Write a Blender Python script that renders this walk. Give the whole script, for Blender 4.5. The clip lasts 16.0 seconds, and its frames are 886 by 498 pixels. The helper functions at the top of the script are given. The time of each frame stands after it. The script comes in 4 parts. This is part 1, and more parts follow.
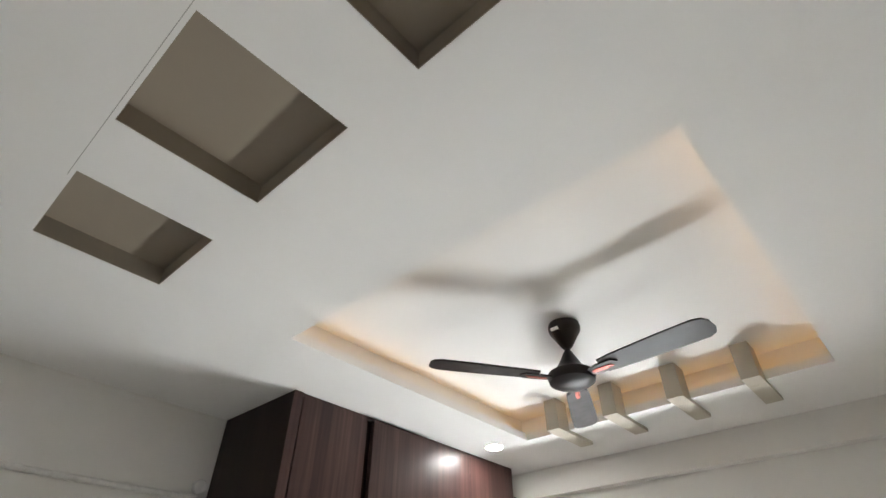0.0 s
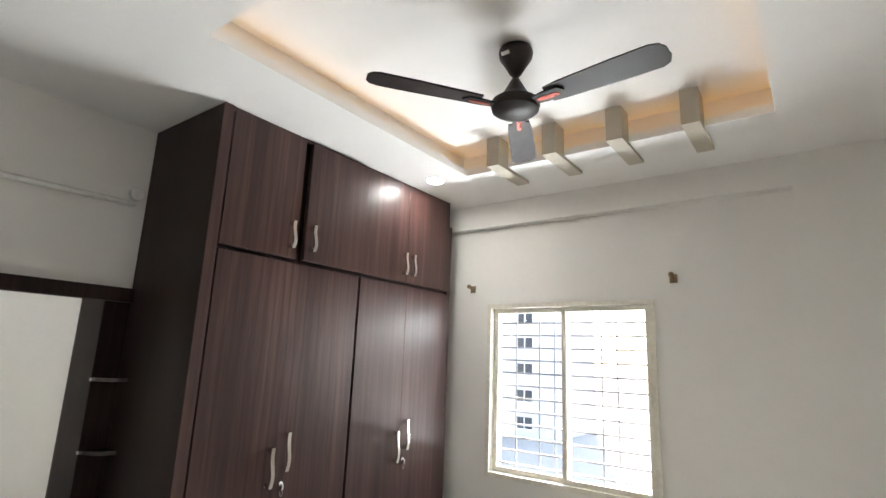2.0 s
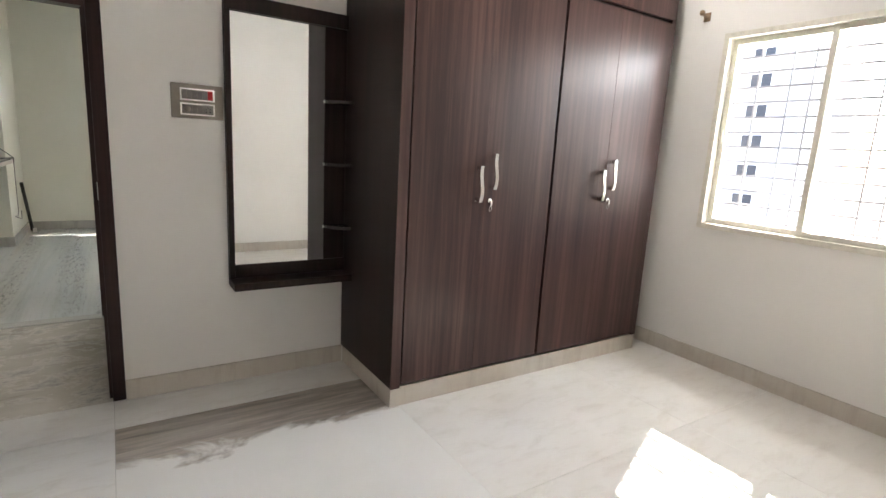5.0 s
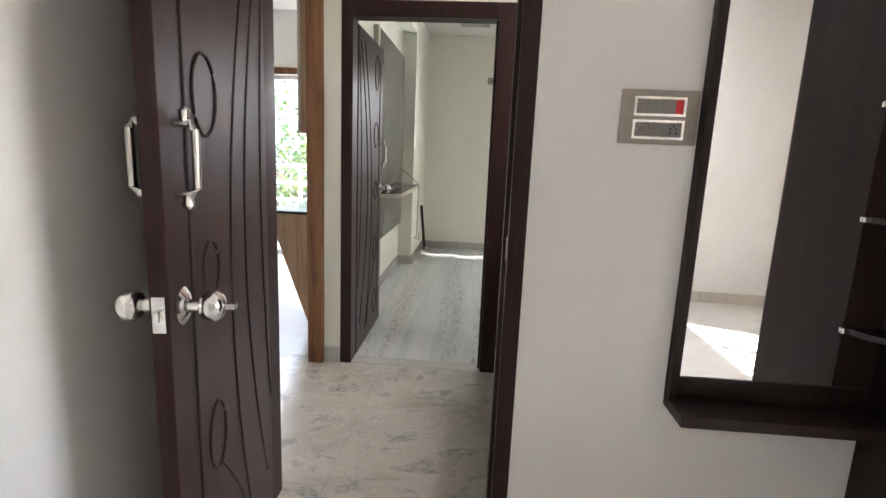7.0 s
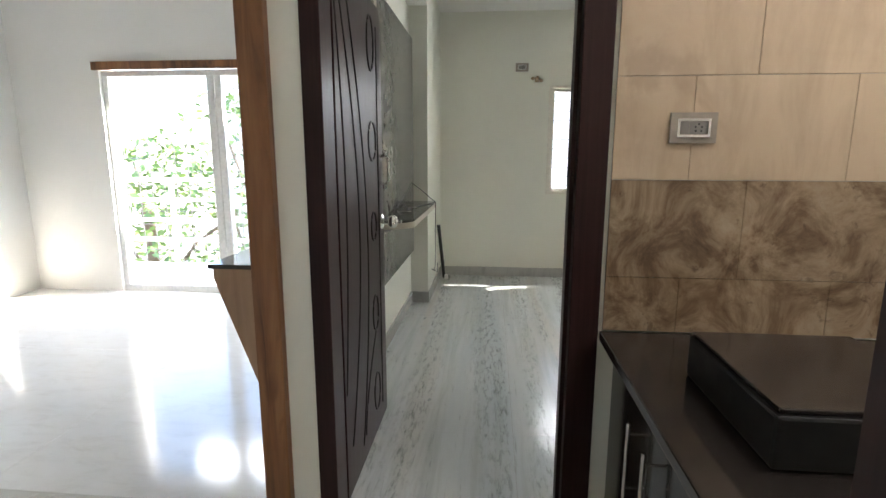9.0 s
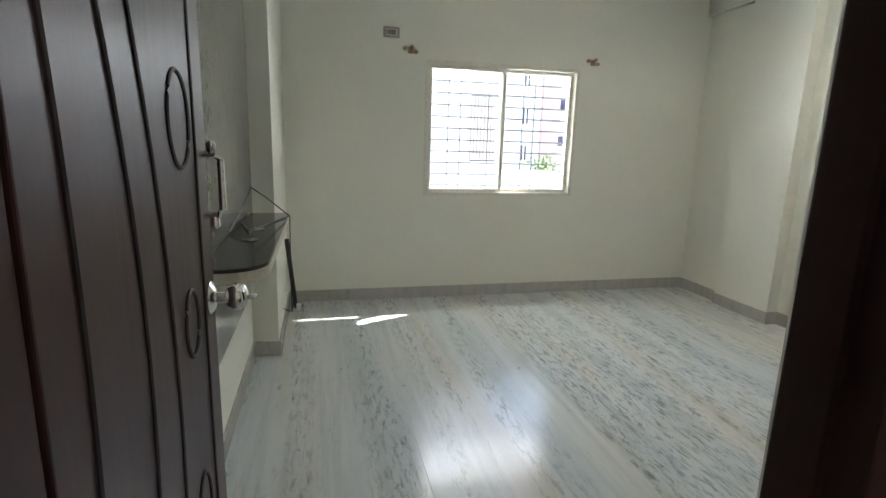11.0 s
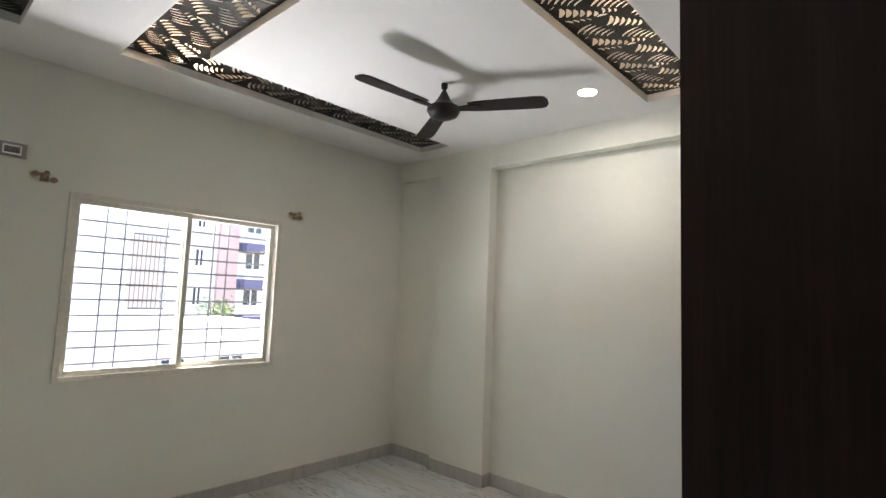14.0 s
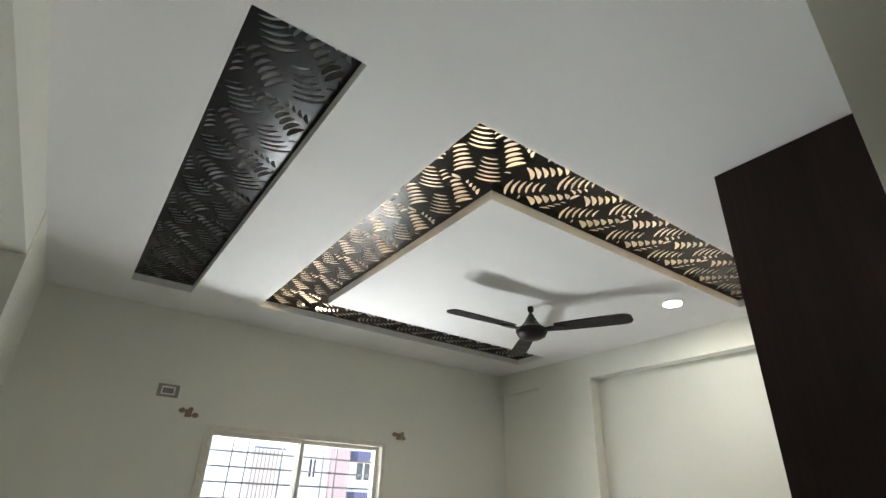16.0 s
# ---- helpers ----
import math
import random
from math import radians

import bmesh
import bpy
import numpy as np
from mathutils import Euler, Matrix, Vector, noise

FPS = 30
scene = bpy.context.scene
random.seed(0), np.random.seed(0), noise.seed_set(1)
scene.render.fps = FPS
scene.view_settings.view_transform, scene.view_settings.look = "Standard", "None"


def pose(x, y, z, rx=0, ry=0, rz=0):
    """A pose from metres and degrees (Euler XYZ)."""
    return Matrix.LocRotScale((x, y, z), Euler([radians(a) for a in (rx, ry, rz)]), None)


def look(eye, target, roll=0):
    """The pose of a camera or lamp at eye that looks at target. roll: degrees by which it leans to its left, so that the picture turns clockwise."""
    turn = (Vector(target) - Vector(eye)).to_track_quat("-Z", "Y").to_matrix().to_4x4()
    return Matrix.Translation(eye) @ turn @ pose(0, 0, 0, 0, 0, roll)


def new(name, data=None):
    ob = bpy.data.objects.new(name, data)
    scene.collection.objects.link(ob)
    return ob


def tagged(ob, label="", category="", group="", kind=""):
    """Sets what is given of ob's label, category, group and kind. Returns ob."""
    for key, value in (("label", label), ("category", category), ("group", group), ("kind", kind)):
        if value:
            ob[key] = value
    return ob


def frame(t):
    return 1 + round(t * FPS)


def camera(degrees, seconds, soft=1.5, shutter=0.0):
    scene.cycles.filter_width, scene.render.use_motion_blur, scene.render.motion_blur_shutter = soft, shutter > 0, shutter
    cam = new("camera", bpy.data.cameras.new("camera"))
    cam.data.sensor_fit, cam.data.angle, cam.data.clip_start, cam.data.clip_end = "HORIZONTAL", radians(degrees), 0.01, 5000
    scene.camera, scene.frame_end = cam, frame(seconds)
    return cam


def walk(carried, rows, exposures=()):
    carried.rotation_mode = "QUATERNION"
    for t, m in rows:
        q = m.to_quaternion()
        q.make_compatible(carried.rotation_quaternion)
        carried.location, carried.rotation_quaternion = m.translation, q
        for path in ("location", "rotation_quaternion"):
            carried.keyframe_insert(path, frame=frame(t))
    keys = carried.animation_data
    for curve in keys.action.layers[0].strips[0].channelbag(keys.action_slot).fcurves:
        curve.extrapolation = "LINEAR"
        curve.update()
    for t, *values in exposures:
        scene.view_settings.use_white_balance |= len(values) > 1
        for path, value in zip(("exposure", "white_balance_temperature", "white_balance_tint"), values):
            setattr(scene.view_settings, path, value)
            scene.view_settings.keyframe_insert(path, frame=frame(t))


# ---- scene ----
cam = camera(81.7, 16.0)

PATH = [
    (0, (0.521, 0.3, 1.772), (1.681, 1.355, 3.014), 0.5),
    (0.5, (0.549, 0.316, 1.756), (1.779, 1.418, 2.883), 0.0),
    (1, (0.592, 0.332, 1.731), (1.958, 1.505, 2.603), 0.5),
    (1.5, (0.642, 0.347, 1.698), (2.122, 1.524, 2.349), 1.8),
    (2, (0.689, 0.333, 1.672), (2.26, 1.498, 2.088), 2.3),
    (2.5, (0.71, 0.35, 1.619), (2.307, 1.543, 1.779), 2.3),
    (3, (0.751, 0.345, 1.576), (2.285, 1.625, 1.49), 2.0),
    (3.2, (0.751, 0.355, 1.563), (2.266, 1.651, 1.399), 2.0),
    (5.3, (0.76, 0.46, 1.282), (1.594, 2.229, 0.865), 3.3),
    (5.5, (0.742, 0.584, 1.285), (1.375, 2.435, 0.872), 3.0),
    (6, (0.656, 0.902, 1.305), (0.932, 2.843, 0.911), 2.7),
    (6.5, (0.651, 1.256, 1.317), (0.645, 3.22, 0.941), 2.8),
    (7, (0.603, 1.573, 1.32), (0.47, 3.534, 0.95), 2.4),
    (7.5, (0.488, 1.935, 1.358), (0.335, 3.894, 0.981), 1.2),
    (8, (0.473, 2.298, 1.367), (0.299, 4.255, 0.994), 0.2),
    (8.2, (0.472, 2.404, 1.374), (0.272, 4.364, 1.03), 0.0),
    (10.3, (0.145, 3.815, 1.348), (0.222, 5.772, 0.942), 2.3),
    (10.5, (0.116, 3.936, 1.354), (0.312, 5.888, 0.962), 2.0),
    (11, (0.097, 4.187, 1.393), (0.560, 6.090, 0.988), 1.75),
    (11.5, (0.146, 4.497, 1.389), (0.820, 6.335, 0.980), 2.25),
    (12, (0.15, 4.729, 1.369), (1.175, 6.386, 0.915), 2.7),
    (12.5, (0.241, 4.899, 1.363), (1.627, 6.248, 0.854), 3.2),
    (13, (0.28, 4.945, 1.374), (1.842, 6.114, 0.934), 3.9),
    (13.5, (0.285, 4.936, 1.424), (1.862, 6.157, 1.268), 3.4),
    (14, (0.241, 4.885, 1.534), (1.713, 6.226, 1.716), 2.2),
    (14.5, (0.211, 4.774, 1.575), (1.491, 6.244, 2.024), 1.9),
    (15, (0.184, 4.705, 1.597), (1.32, 6.225, 2.229), 2.3),
    (15.5, (0.17, 4.67, 1.626), (1.23, 6.169, 2.419), 2.1),
    (16, (0.167, 4.659, 1.643), (1.183, 6.133, 2.534), 2.2),
]
walk(cam, [(row[0], look(*row[1:])) for row in PATH], [(0.0, 3.12, 6450, 9), (3.2, 3.5, 6450, 9), (5.3, 3.85, 6650, 13), (7.0, 4.12, 6500, 15), (8.2, 3.93, 6500, 14), (10.3, 3.55, 6250, 7), (12.0, 3.5, 6450, 11), (13.5, 3.2, 6600, 17), (14.5, 3.2, 6450, 11), (16.0, 3.2, 6450, 9)])

# ---- world, sun, exposure ----
SUN_TO = Vector((1.10, 0.47, 1.0)).normalized()
world = bpy.data.worlds.new("sky")
scene.world = world
world.use_nodes = True
_n = world.node_tree.nodes
_sky = _n.new("ShaderNodeTexSky")
_sky.sky_type = "NISHITA"
_sky.sun_disc = False
_sky.sun_elevation = math.asin(SUN_TO.z)
_sky.sun_rotation = math.atan2(SUN_TO.x, SUN_TO.y)
_n["Background"].inputs[1].default_value = 0.15
world.node_tree.links.new(_sky.outputs[0], _n["Background"].inputs[0])
_sun = bpy.data.lights.new("sun", "SUN")
_sun.energy, _sun.angle, _sun.color = 4.0, radians(0.5), (1.0, 0.95, 0.87)
sun_ob = new("sun", _sun)
sun_ob.matrix_world = look(SUN_TO * 30, (0, 0, 0))


def sky_lamp(name, eye, target, w, h, power):
    """Skylight entering under a sunshade."""
    li = bpy.data.lights.new(name, "AREA")
    li.shape, li.size, li.size_y, li.energy, li.color = "RECTANGLE", w, h, power, (0.95, 0.98, 1.0)
    new(name, li).matrix_world = look(eye, target)


sky_lamp("skylight_window_first", (4.42, 1.73, 2.11), (1.5, 1.73, 1.1), 1.1, 0.4, 8.0)
sky_lamp("ground_bounce_window_first", (5.1, 1.73, 0.50), (2.5, 1.73, 1.75), 2.2, 0.25, 27.0)
sky_lamp("skylight_window_second", (1.69, 9.02, 2.11), (1.69, 6.0, 1.0), 1.4, 0.3, 6.0)
sky_lamp("ground_bounce_window_second", (1.69, 9.8, 0.58), (1.69, 7.2, 1.85), 2.6, 0.25, 25.0)
sky_lamp("skylight_balcony", (-2.2, 8.75, 2.75), (-1.2, 4.2, 0.6), 2.2, 0.7, 11.0)

# ---- materials ----


class Nodes:
    def __init__(self, name):
        self.m = bpy.data.materials.new(name)
        self.m.use_nodes = True
        self.t = self.m.node_tree
        self.b = self.t.nodes["Principled BSDF"]
        self.co = self.t.nodes.new("ShaderNodeTexCoord")

    def add(self, kind, **kw):
        n = self.t.nodes.new(kind)
        for k, v in kw.items():
            if k == "t":
                n.noise_type = v
            elif k == "wt":
                n.wave_type = v
            else:
                n.inputs[k].default_value = v
        return n

    def link(self, a, b):
        self.t.links.new(a, b)

    def coords(self, scale=(1, 1, 1), rot=(0, 0, 0), world_space=True):
        mp = self.t.nodes.new("ShaderNodeMapping")
        mp.inputs["Scale"].default_value = scale
        mp.inputs["Rotation"].default_value = [radians(a) for a in rot]
        if world_space:
            g = self.t.nodes.new("ShaderNodeNewGeometry")
            self.link(g.outputs["Position"], mp.inputs[0])
        else:
            self.link(self.co.outputs["Object"], mp.inputs[0])
        return mp.outputs[0]

    def noise(self, vec, scale, detail=4, rough=0.55, dist=0.0):
        n = self.add("ShaderNodeTexNoise", Scale=scale, Detail=detail, Roughness=rough, Distortion=dist)
        self.link(vec, n.inputs["Vector"])
        return n.outputs["Fac"]

    def ramp(self, fac, *stops):
        r = self.t.nodes.new("ShaderNodeValToRGB")
        e = r.color_ramp.elements
        while len(e) < len(stops):
            e.new(0.5)
        for el, (p, c) in zip(e, stops):
            el.position = p
            el.color = (*c, 1) if len(c) == 3 else c
        self.link(fac, r.inputs[0])
        return r.outputs[0]

    def mix(self, fac, a, b, how="MIX"):
        m = self.t.nodes.new("ShaderNodeMix")
        m.data_type, m.blend_type = "RGBA", how
        for v, i in ((fac, 0), (a, 6), (b, 7)):
            if hasattr(v, "links"):
                self.link(v, m.inputs[i])
            elif i == 0:
                m.inputs[0].default_value = v
            else:
                m.inputs[i].default_value = (*v, 1)
        return m.outputs[2]

    def bump(self, fac, strength, dist=0.002):
        b = self.add("ShaderNodeBump", Strength=strength, Distance=dist)
        self.link(fac, b.inputs["Height"])
        self.link(b.outputs[0], self.b.inputs["Normal"])

    def out(self, colour, rough, metal=0.0, coat=0.0):
        for v, k in ((colour, "Base Color"), (rough, "Roughness"), (metal, "Metallic")):
            if hasattr(v, "links"):
                self.link(v, self.b.inputs[k])
            elif k == "Base Color":
                self.b.inputs[k].default_value = (*v, 1)
            else:
                self.b.inputs[k].default_value = v
        self.b.inputs["Coat Weight"].default_value = coat
        return self.m


def scaled(c, k):
    return tuple(min(1, a * k) for a in c)


def paint(name, c, rough=0.75, relief=0.07):
    n = Nodes(name)
    v = n.coords()
    big = n.noise(v, 1.3, 5)
    fine = n.noise(v, 60, 3)
    col = n.ramp(big, (0.3, scaled(c, 0.965)), (0.7, scaled(c, 1.02)))
    n.bump(fine, relief, 0.0015)
    return n.out(col, rough)


def laminate(name, dark, mid, light, rough=0.33, coat=0.0, gloss=0.5):
    n = Nodes(name)
    v = n.coords((7, 7, 0.35))
    big = n.noise(v, 1.2, 5, 0.6, 0.15)
    fine = n.noise(n.coords((34, 34, 1.1)), 2.0, 7, 0.72, 0.3)
    broad = n.noise(n.coords((2.2, 2.2, 0.25)), 1.6, 2)
    c = n.ramp(big, (0.28, dark), (0.5, mid), (0.78, light))
    c2 = n.ramp(fine, (0.38, (0.30, 0.30, 0.30)), (0.58, (1, 1, 1)))
    c = n.mix(0.6, c, c2, "MULTIPLY")
    rings = n.add("ShaderNodeTexWave", Scale=1.4, Distortion=5.5, Detail=3.0)
    rings.inputs["Detail Scale"].default_value = 0.9
    n.link(n.coords((4.5, 4.5, 0.6)), rings.inputs["Vector"])
    c = n.mix(n.ramp(rings.outputs["Fac"], (0.05, (0.55, 0.55, 0.55)), (0.45, (0, 0, 0))), c, dark)
    c = n.mix(n.ramp(broad, (0.4, (0, 0, 0)), (0.7, (0.35, 0.35, 0.35))), c, light)
    n.bump(fine, 0.18, 0.001)
    r = n.ramp(fine, (0.3, (rough - 0.03,) * 3), (0.7, (rough + 0.04,) * 3))
    n.b.inputs["Specular IOR Level"].default_value = gloss
    return n.out(c, r, 0, coat)


def marble(name, base, warm, vein, streak, rough=0.12, along=(7, 0.55, 1), amount=0.5, patch=(0.55, 0.5, 0.42)):
    n = Nodes(name)
    v = n.coords(along)
    warp = n.noise(v, 1.2, 6, 0.65, 0.45)
    fine = n.noise(n.coords((along[0] * 3.2, along[1] * 4, 1)), 1.4, 6, 0.7, 0.5)
    tone = n.noise(n.coords((0.6, 0.35, 1)), 1.6, 3)
    c = n.mix(n.ramp(tone, (0.35, (0, 0, 0)), (0.65, (1, 1, 1))), base, warm)
    c = n.mix(n.ramp(warp, (0.50, (0, 0, 0)), (0.72, (amount, amount, amount))), c, vein)
    c = n.mix(n.ramp(fine, (0.49, (0, 0, 0)), (0.72, (amount, amount, amount))), c, streak)
    blot = n.noise(n.coords((along[0] * 0.8, along[1] * 2.4, 1)), 1.7, 5, 0.6, 0.4)
    c = n.mix(n.ramp(blot, (0.64, (0, 0, 0)), (0.69, (amount * 0.9,) * 3)), c, patch)
    ob = n.t.nodes.new("ShaderNodeObjectInfo")
    tint = n.ramp(ob.outputs["Random"], (0.0, (0.95, 0.95, 0.95)), (1.0, (1, 1, 1)))
    c = n.mix(1.0, c, tint, "MULTIPLY")
    return n.out(c, rough)


def streaked_marble(name):
    """Pale grey-green marble: long soft bands along y, crowded with short dark flecks, and a few grey blots."""
    n = Nodes(name)
    tone = n.noise(n.coords((1.5, 0.14, 1)), 1.7, 4, 0.55, 0.5)
    c = n.ramp(tone, (0.32, (0.49, 0.535, 0.55)), (0.50, (0.59, 0.61, 0.595)), (0.68, (0.56, 0.53, 0.455)))
    soft = n.noise(n.coords((8, 0.5, 1)), 1.3, 6, 0.68, 0.3)
    c = n.mix(n.ramp(soft, (0.46, (0, 0, 0)), (0.72, (0.75, 0.75, 0.75))), c, (0.40, 0.42, 0.39))
    band = n.ramp(n.noise(n.coords((3.6, 0.16, 1)), 1.5, 3, 0.5, 0.6), (0.45, (0.04, 0.04, 0.04)), (0.60, (1, 1, 1)))
    fleck = n.ramp(n.noise(n.coords((20, 4.6, 1)), 2.0, 7, 0.76, 0.35), (0.49, (0, 0, 0)), (0.64, (0.85, 0.85, 0.85)))
    c = n.mix(n.mix(1.0, band, fleck, "MULTIPLY"), c, (0.15, 0.16, 0.145))
    thin = n.noise(n.coords((26, 1.9, 1)), 1.5, 6, 0.7, 0.25)
    c = n.mix(n.ramp(thin, (0.60, (0, 0, 0)), (0.68, (0.6, 0.6, 0.6))), c, (0.25, 0.265, 0.24))
    blot = n.noise(n.coords((5.0, 2.6, 1)), 1.5, 6, 0.62, 0.3)
    c = n.mix(n.ramp(blot, (0.655, (0, 0, 0)), (0.68, (0.8, 0.8, 0.8))), c, (0.30, 0.325, 0.32))
    n.b.inputs["Specular IOR Level"].default_value = 0.30
    return n.out(c, n.ramp(soft, (0.3, (0.15,) * 3), (0.7, (0.24,) * 3)))


def blotched_marble(name):
    """Cream marble with grey-brown cloudy patches that hold darker speckles."""
    n = Nodes(name)
    cloud = n.noise(n.coords((1.3, 1.9, 1)), 1.5, 5, 0.6, 0.4)
    c = n.ramp(cloud, (0.35, (0.58, 0.55, 0.49)), (0.55, (0.51, 0.475, 0.41)), (0.72, (0.37, 0.34, 0.295)))
    spot = n.noise(n.coords((3.6, 5.0, 1)), 1.5, 7, 0.70, 0.2)
    rim = n.ramp(spot, (0.49, (0, 0, 0)), (0.60, (0.75, 0.75, 0.75)), (0.68, (1, 1, 1)))
    fine = n.ramp(n.noise(n.coords((22, 26, 1)), 2.0, 5, 0.65, 0.3), (0.35, (0.15, 0.14, 0.125)), (0.62, (0.36, 0.335, 0.295)))
    c = n.mix(rim, c, fine)
    crack = n.noise(n.coords((1.2, 9, 1)), 1.4, 6, 0.7, 0.8)
    c = n.mix(n.ramp(crack, (0.62, (0, 0, 0)), (0.68, (0.45, 0.45, 0.45))), c, (0.28, 0.25, 0.21))
    return n.out(c, n.ramp(spot, (0.4, (0.20,) * 3), (0.6, (0.34,) * 3)))


def vein_marble(name):
    """White marble whose far border carries a wide brown-grey vein."""
    n = Nodes(name)
    g = n.t.nodes.new("ShaderNodeNewGeometry")
    sp = n.t.nodes.new("ShaderNodeSeparateXYZ")
    n.link(g.outputs["Position"], sp.inputs[0])
    wob = n.noise(n.coords((1.6, 2.5, 1)), 1.6, 6, 0.6, 0.5)
    ad = n.t.nodes.new("ShaderNodeMath")
    ad.operation = "MULTIPLY_ADD"
    n.link(wob, ad.inputs[0])
    ad.inputs[1].default_value = 0.75
    n.link(sp.outputs[1], ad.inputs[2])
    mr = n.t.nodes.new("ShaderNodeMapRange")
    for i, v in ((1, 2.88), (2, 2.96), (3, 0.0), (4, 1.0)):
        mr.inputs[i].default_value = v
    n.link(ad.outputs[0], mr.inputs[0])
    st = n.noise(n.coords((1.2, 14, 1)), 2.0, 6, 0.65, 0.7)
    vein = n.ramp(st, (0.3, (0.50, 0.44, 0.37)), (0.5, (0.36, 0.32, 0.28)), (0.75, (0.22, 0.20, 0.18)))
    base = n.ramp(n.noise(n.coords(), 2, 4), (0.3, (0.70, 0.68, 0.64)), (0.7, (0.75, 0.74, 0.71)))
    return n.out(n.mix(mr.outputs[0], base, vein), 0.15)


def blotched_tile(name):
    """Brown marble-look wall tile with cloudy tan and dark patches."""
    n = Nodes(name)
    ob = n.t.nodes.new("ShaderNodeObjectInfo")
    cl = n.noise(n.coords((3.2, 3.2, 3.2)), 1.5, 7, 0.68, 1.2)
    c = n.ramp(cl, (0.30, (0.10, 0.062, 0.038)), (0.44, (0.22, 0.145, 0.085)), (0.56, (0.37, 0.27, 0.17)), (0.74, (0.50, 0.40, 0.28)))
    vein = n.noise(n.coords((7, 7, 7)), 1.5, 6, 0.7, 1.0)
    c = n.mix(n.ramp(vein, (0.58, (0, 0, 0)), (0.66, (0.6, 0.6, 0.6))), c, (0.09, 0.055, 0.035))
    c = n.mix(1.0, c, n.ramp(ob.outputs["Random"], (0.0, (0.8, 0.8, 0.8)), (1.0, (1, 1, 1))), "MULTIPLY")
    return n.out(c, 0.24)


def wood(name, dark, mid, light, rough=0.45):
    n = Nodes(name)
    v = n.coords((12, 12, 0.8))
    a = n.noise(v, 1.0, 6, 0.6, 1.6)
    knots = n.noise(n.coords((4, 4, 1.6)), 1.7, 3, 0.5, 0.6)
    c = n.ramp(a, (0.3, dark), (0.5, mid), (0.75, light))
    c = n.mix(n.ramp(knots, (0.6, (0, 0, 0)), (0.7, (0.8, 0.8, 0.8))), c, dark)
    n.bump(a, 0.15, 0.001)
    return n.out(c, rough)


def plain(name, c, rough=0.5, metal=0.0):
    n = Nodes(name)
    f = n.noise(n.coords(), 35, 3)
    col = n.ramp(f, (0.3, scaled(c, 0.9)), (0.7, scaled(c, 1.06)))
    r = n.ramp(n.noise(n.coords(), 14, 3), (0.3, (rough * 0.85,) * 3), (0.7, (min(1, rough * 1.15),) * 3))
    return n.out(col, r, metal)


def glow(name, c, strength):
    n = Nodes(name)
    n.b.inputs["Base Color"].default_value = (*c, 1)
    n.b.inputs["Emission Color"].default_value = (*c, 1)
    n.b.inputs["Emission Strength"].default_value = strength
    return n.m


def clear_glass(name):
    n = Nodes(name)
    tr = n.t.nodes.new("ShaderNodeBsdfTransparent")
    gl = n.add("ShaderNodeBsdfGlossy", Roughness=0.02)
    fr = n.add("ShaderNodeFresnel", IOR=1.45)
    mx = n.t.nodes.new("ShaderNodeMixShader")
    n.link(fr.outputs[0], mx.inputs[0])
    n.link(tr.outputs[0], mx.inputs[1])
    n.link(gl.outputs[0], mx.inputs[2])
    n.link(mx.outputs[0], n.t.nodes["Material Output"].inputs[0])
    return n.m


def leaf_mat(name, a, b):
    n = Nodes(name)
    g = n.t.nodes.new("ShaderNodeNewGeometry")
    c = n.ramp(g.outputs["Random Per Island"], (0.0, a), (1.0, b))
    return n.out(c, 0.55)


M_WALL1 = paint("wall_paint_cream", (0.79, 0.775, 0.74))
M_WALL2 = paint("wall_paint_pale_green_cream", (0.79, 0.79, 0.70))
M_CEIL = paint("ceiling_paint_white", (0.83, 0.82, 0.80), 0.8, 0.05)
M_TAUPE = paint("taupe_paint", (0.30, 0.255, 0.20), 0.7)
M_TAUPE_L = paint("light_taupe_paint", (0.46, 0.42, 0.34), 0.7)
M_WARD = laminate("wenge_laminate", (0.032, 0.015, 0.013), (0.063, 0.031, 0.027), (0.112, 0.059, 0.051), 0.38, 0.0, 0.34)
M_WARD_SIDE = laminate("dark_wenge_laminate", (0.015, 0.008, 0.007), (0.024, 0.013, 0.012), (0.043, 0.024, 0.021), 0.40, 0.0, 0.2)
M_DOOR = laminate("dark_brown_door_polish", (0.025, 0.009, 0.009), (0.033, 0.013, 0.012), (0.046, 0.019, 0.017), 0.38, 0.0, 0.24)
# Door polish darkened to near black: the shade inside grooves, put into the colour.
M_GROOVE_SHADE = plain("door_groove_shade", (0.012, 0.006, 0.006), 0.5)
M_FLOOR1 = marble("marble_white", (0.74, 0.73, 0.70), (0.70, 0.67, 0.62), (0.60, 0.56, 0.50), (0.50, 0.46, 0.40), 0.13, (1.1, 2.2, 1), 0.35, (0.62, 0.58, 0.52))
M_FLOOR1V = vein_marble("marble_brown_veined")
M_FLOORH = blotched_marble("marble_stained")
M_FLOOR2 = streaked_marble("marble_streaked")
M_SKIRT = marble("marble_skirting", (0.52, 0.52, 0.49), (0.48, 0.47, 0.43), (0.34, 0.34, 0.31), (0.28, 0.28, 0.26), 0.25, (2.5, 2.5, 5), 0.5)
M_SKIRT1 = marble("cream_marble_skirting", (0.64, 0.60, 0.53), (0.58, 0.52, 0.44), (0.50, 0.43, 0.35), (0.42, 0.36, 0.30), 0.25, (2.5, 2.5, 5), 0.45, (0.46, 0.38, 0.31))
M_JOINT = plain("floor_joint", (0.36, 0.35, 0.32), 0.6)
M_ALU = plain("cream_coated_aluminium", (0.74, 0.71, 0.62), 0.42, 0.0)
M_STEEL = plain("brushed_steel", (0.72, 0.70, 0.67), 0.24, 1.0)
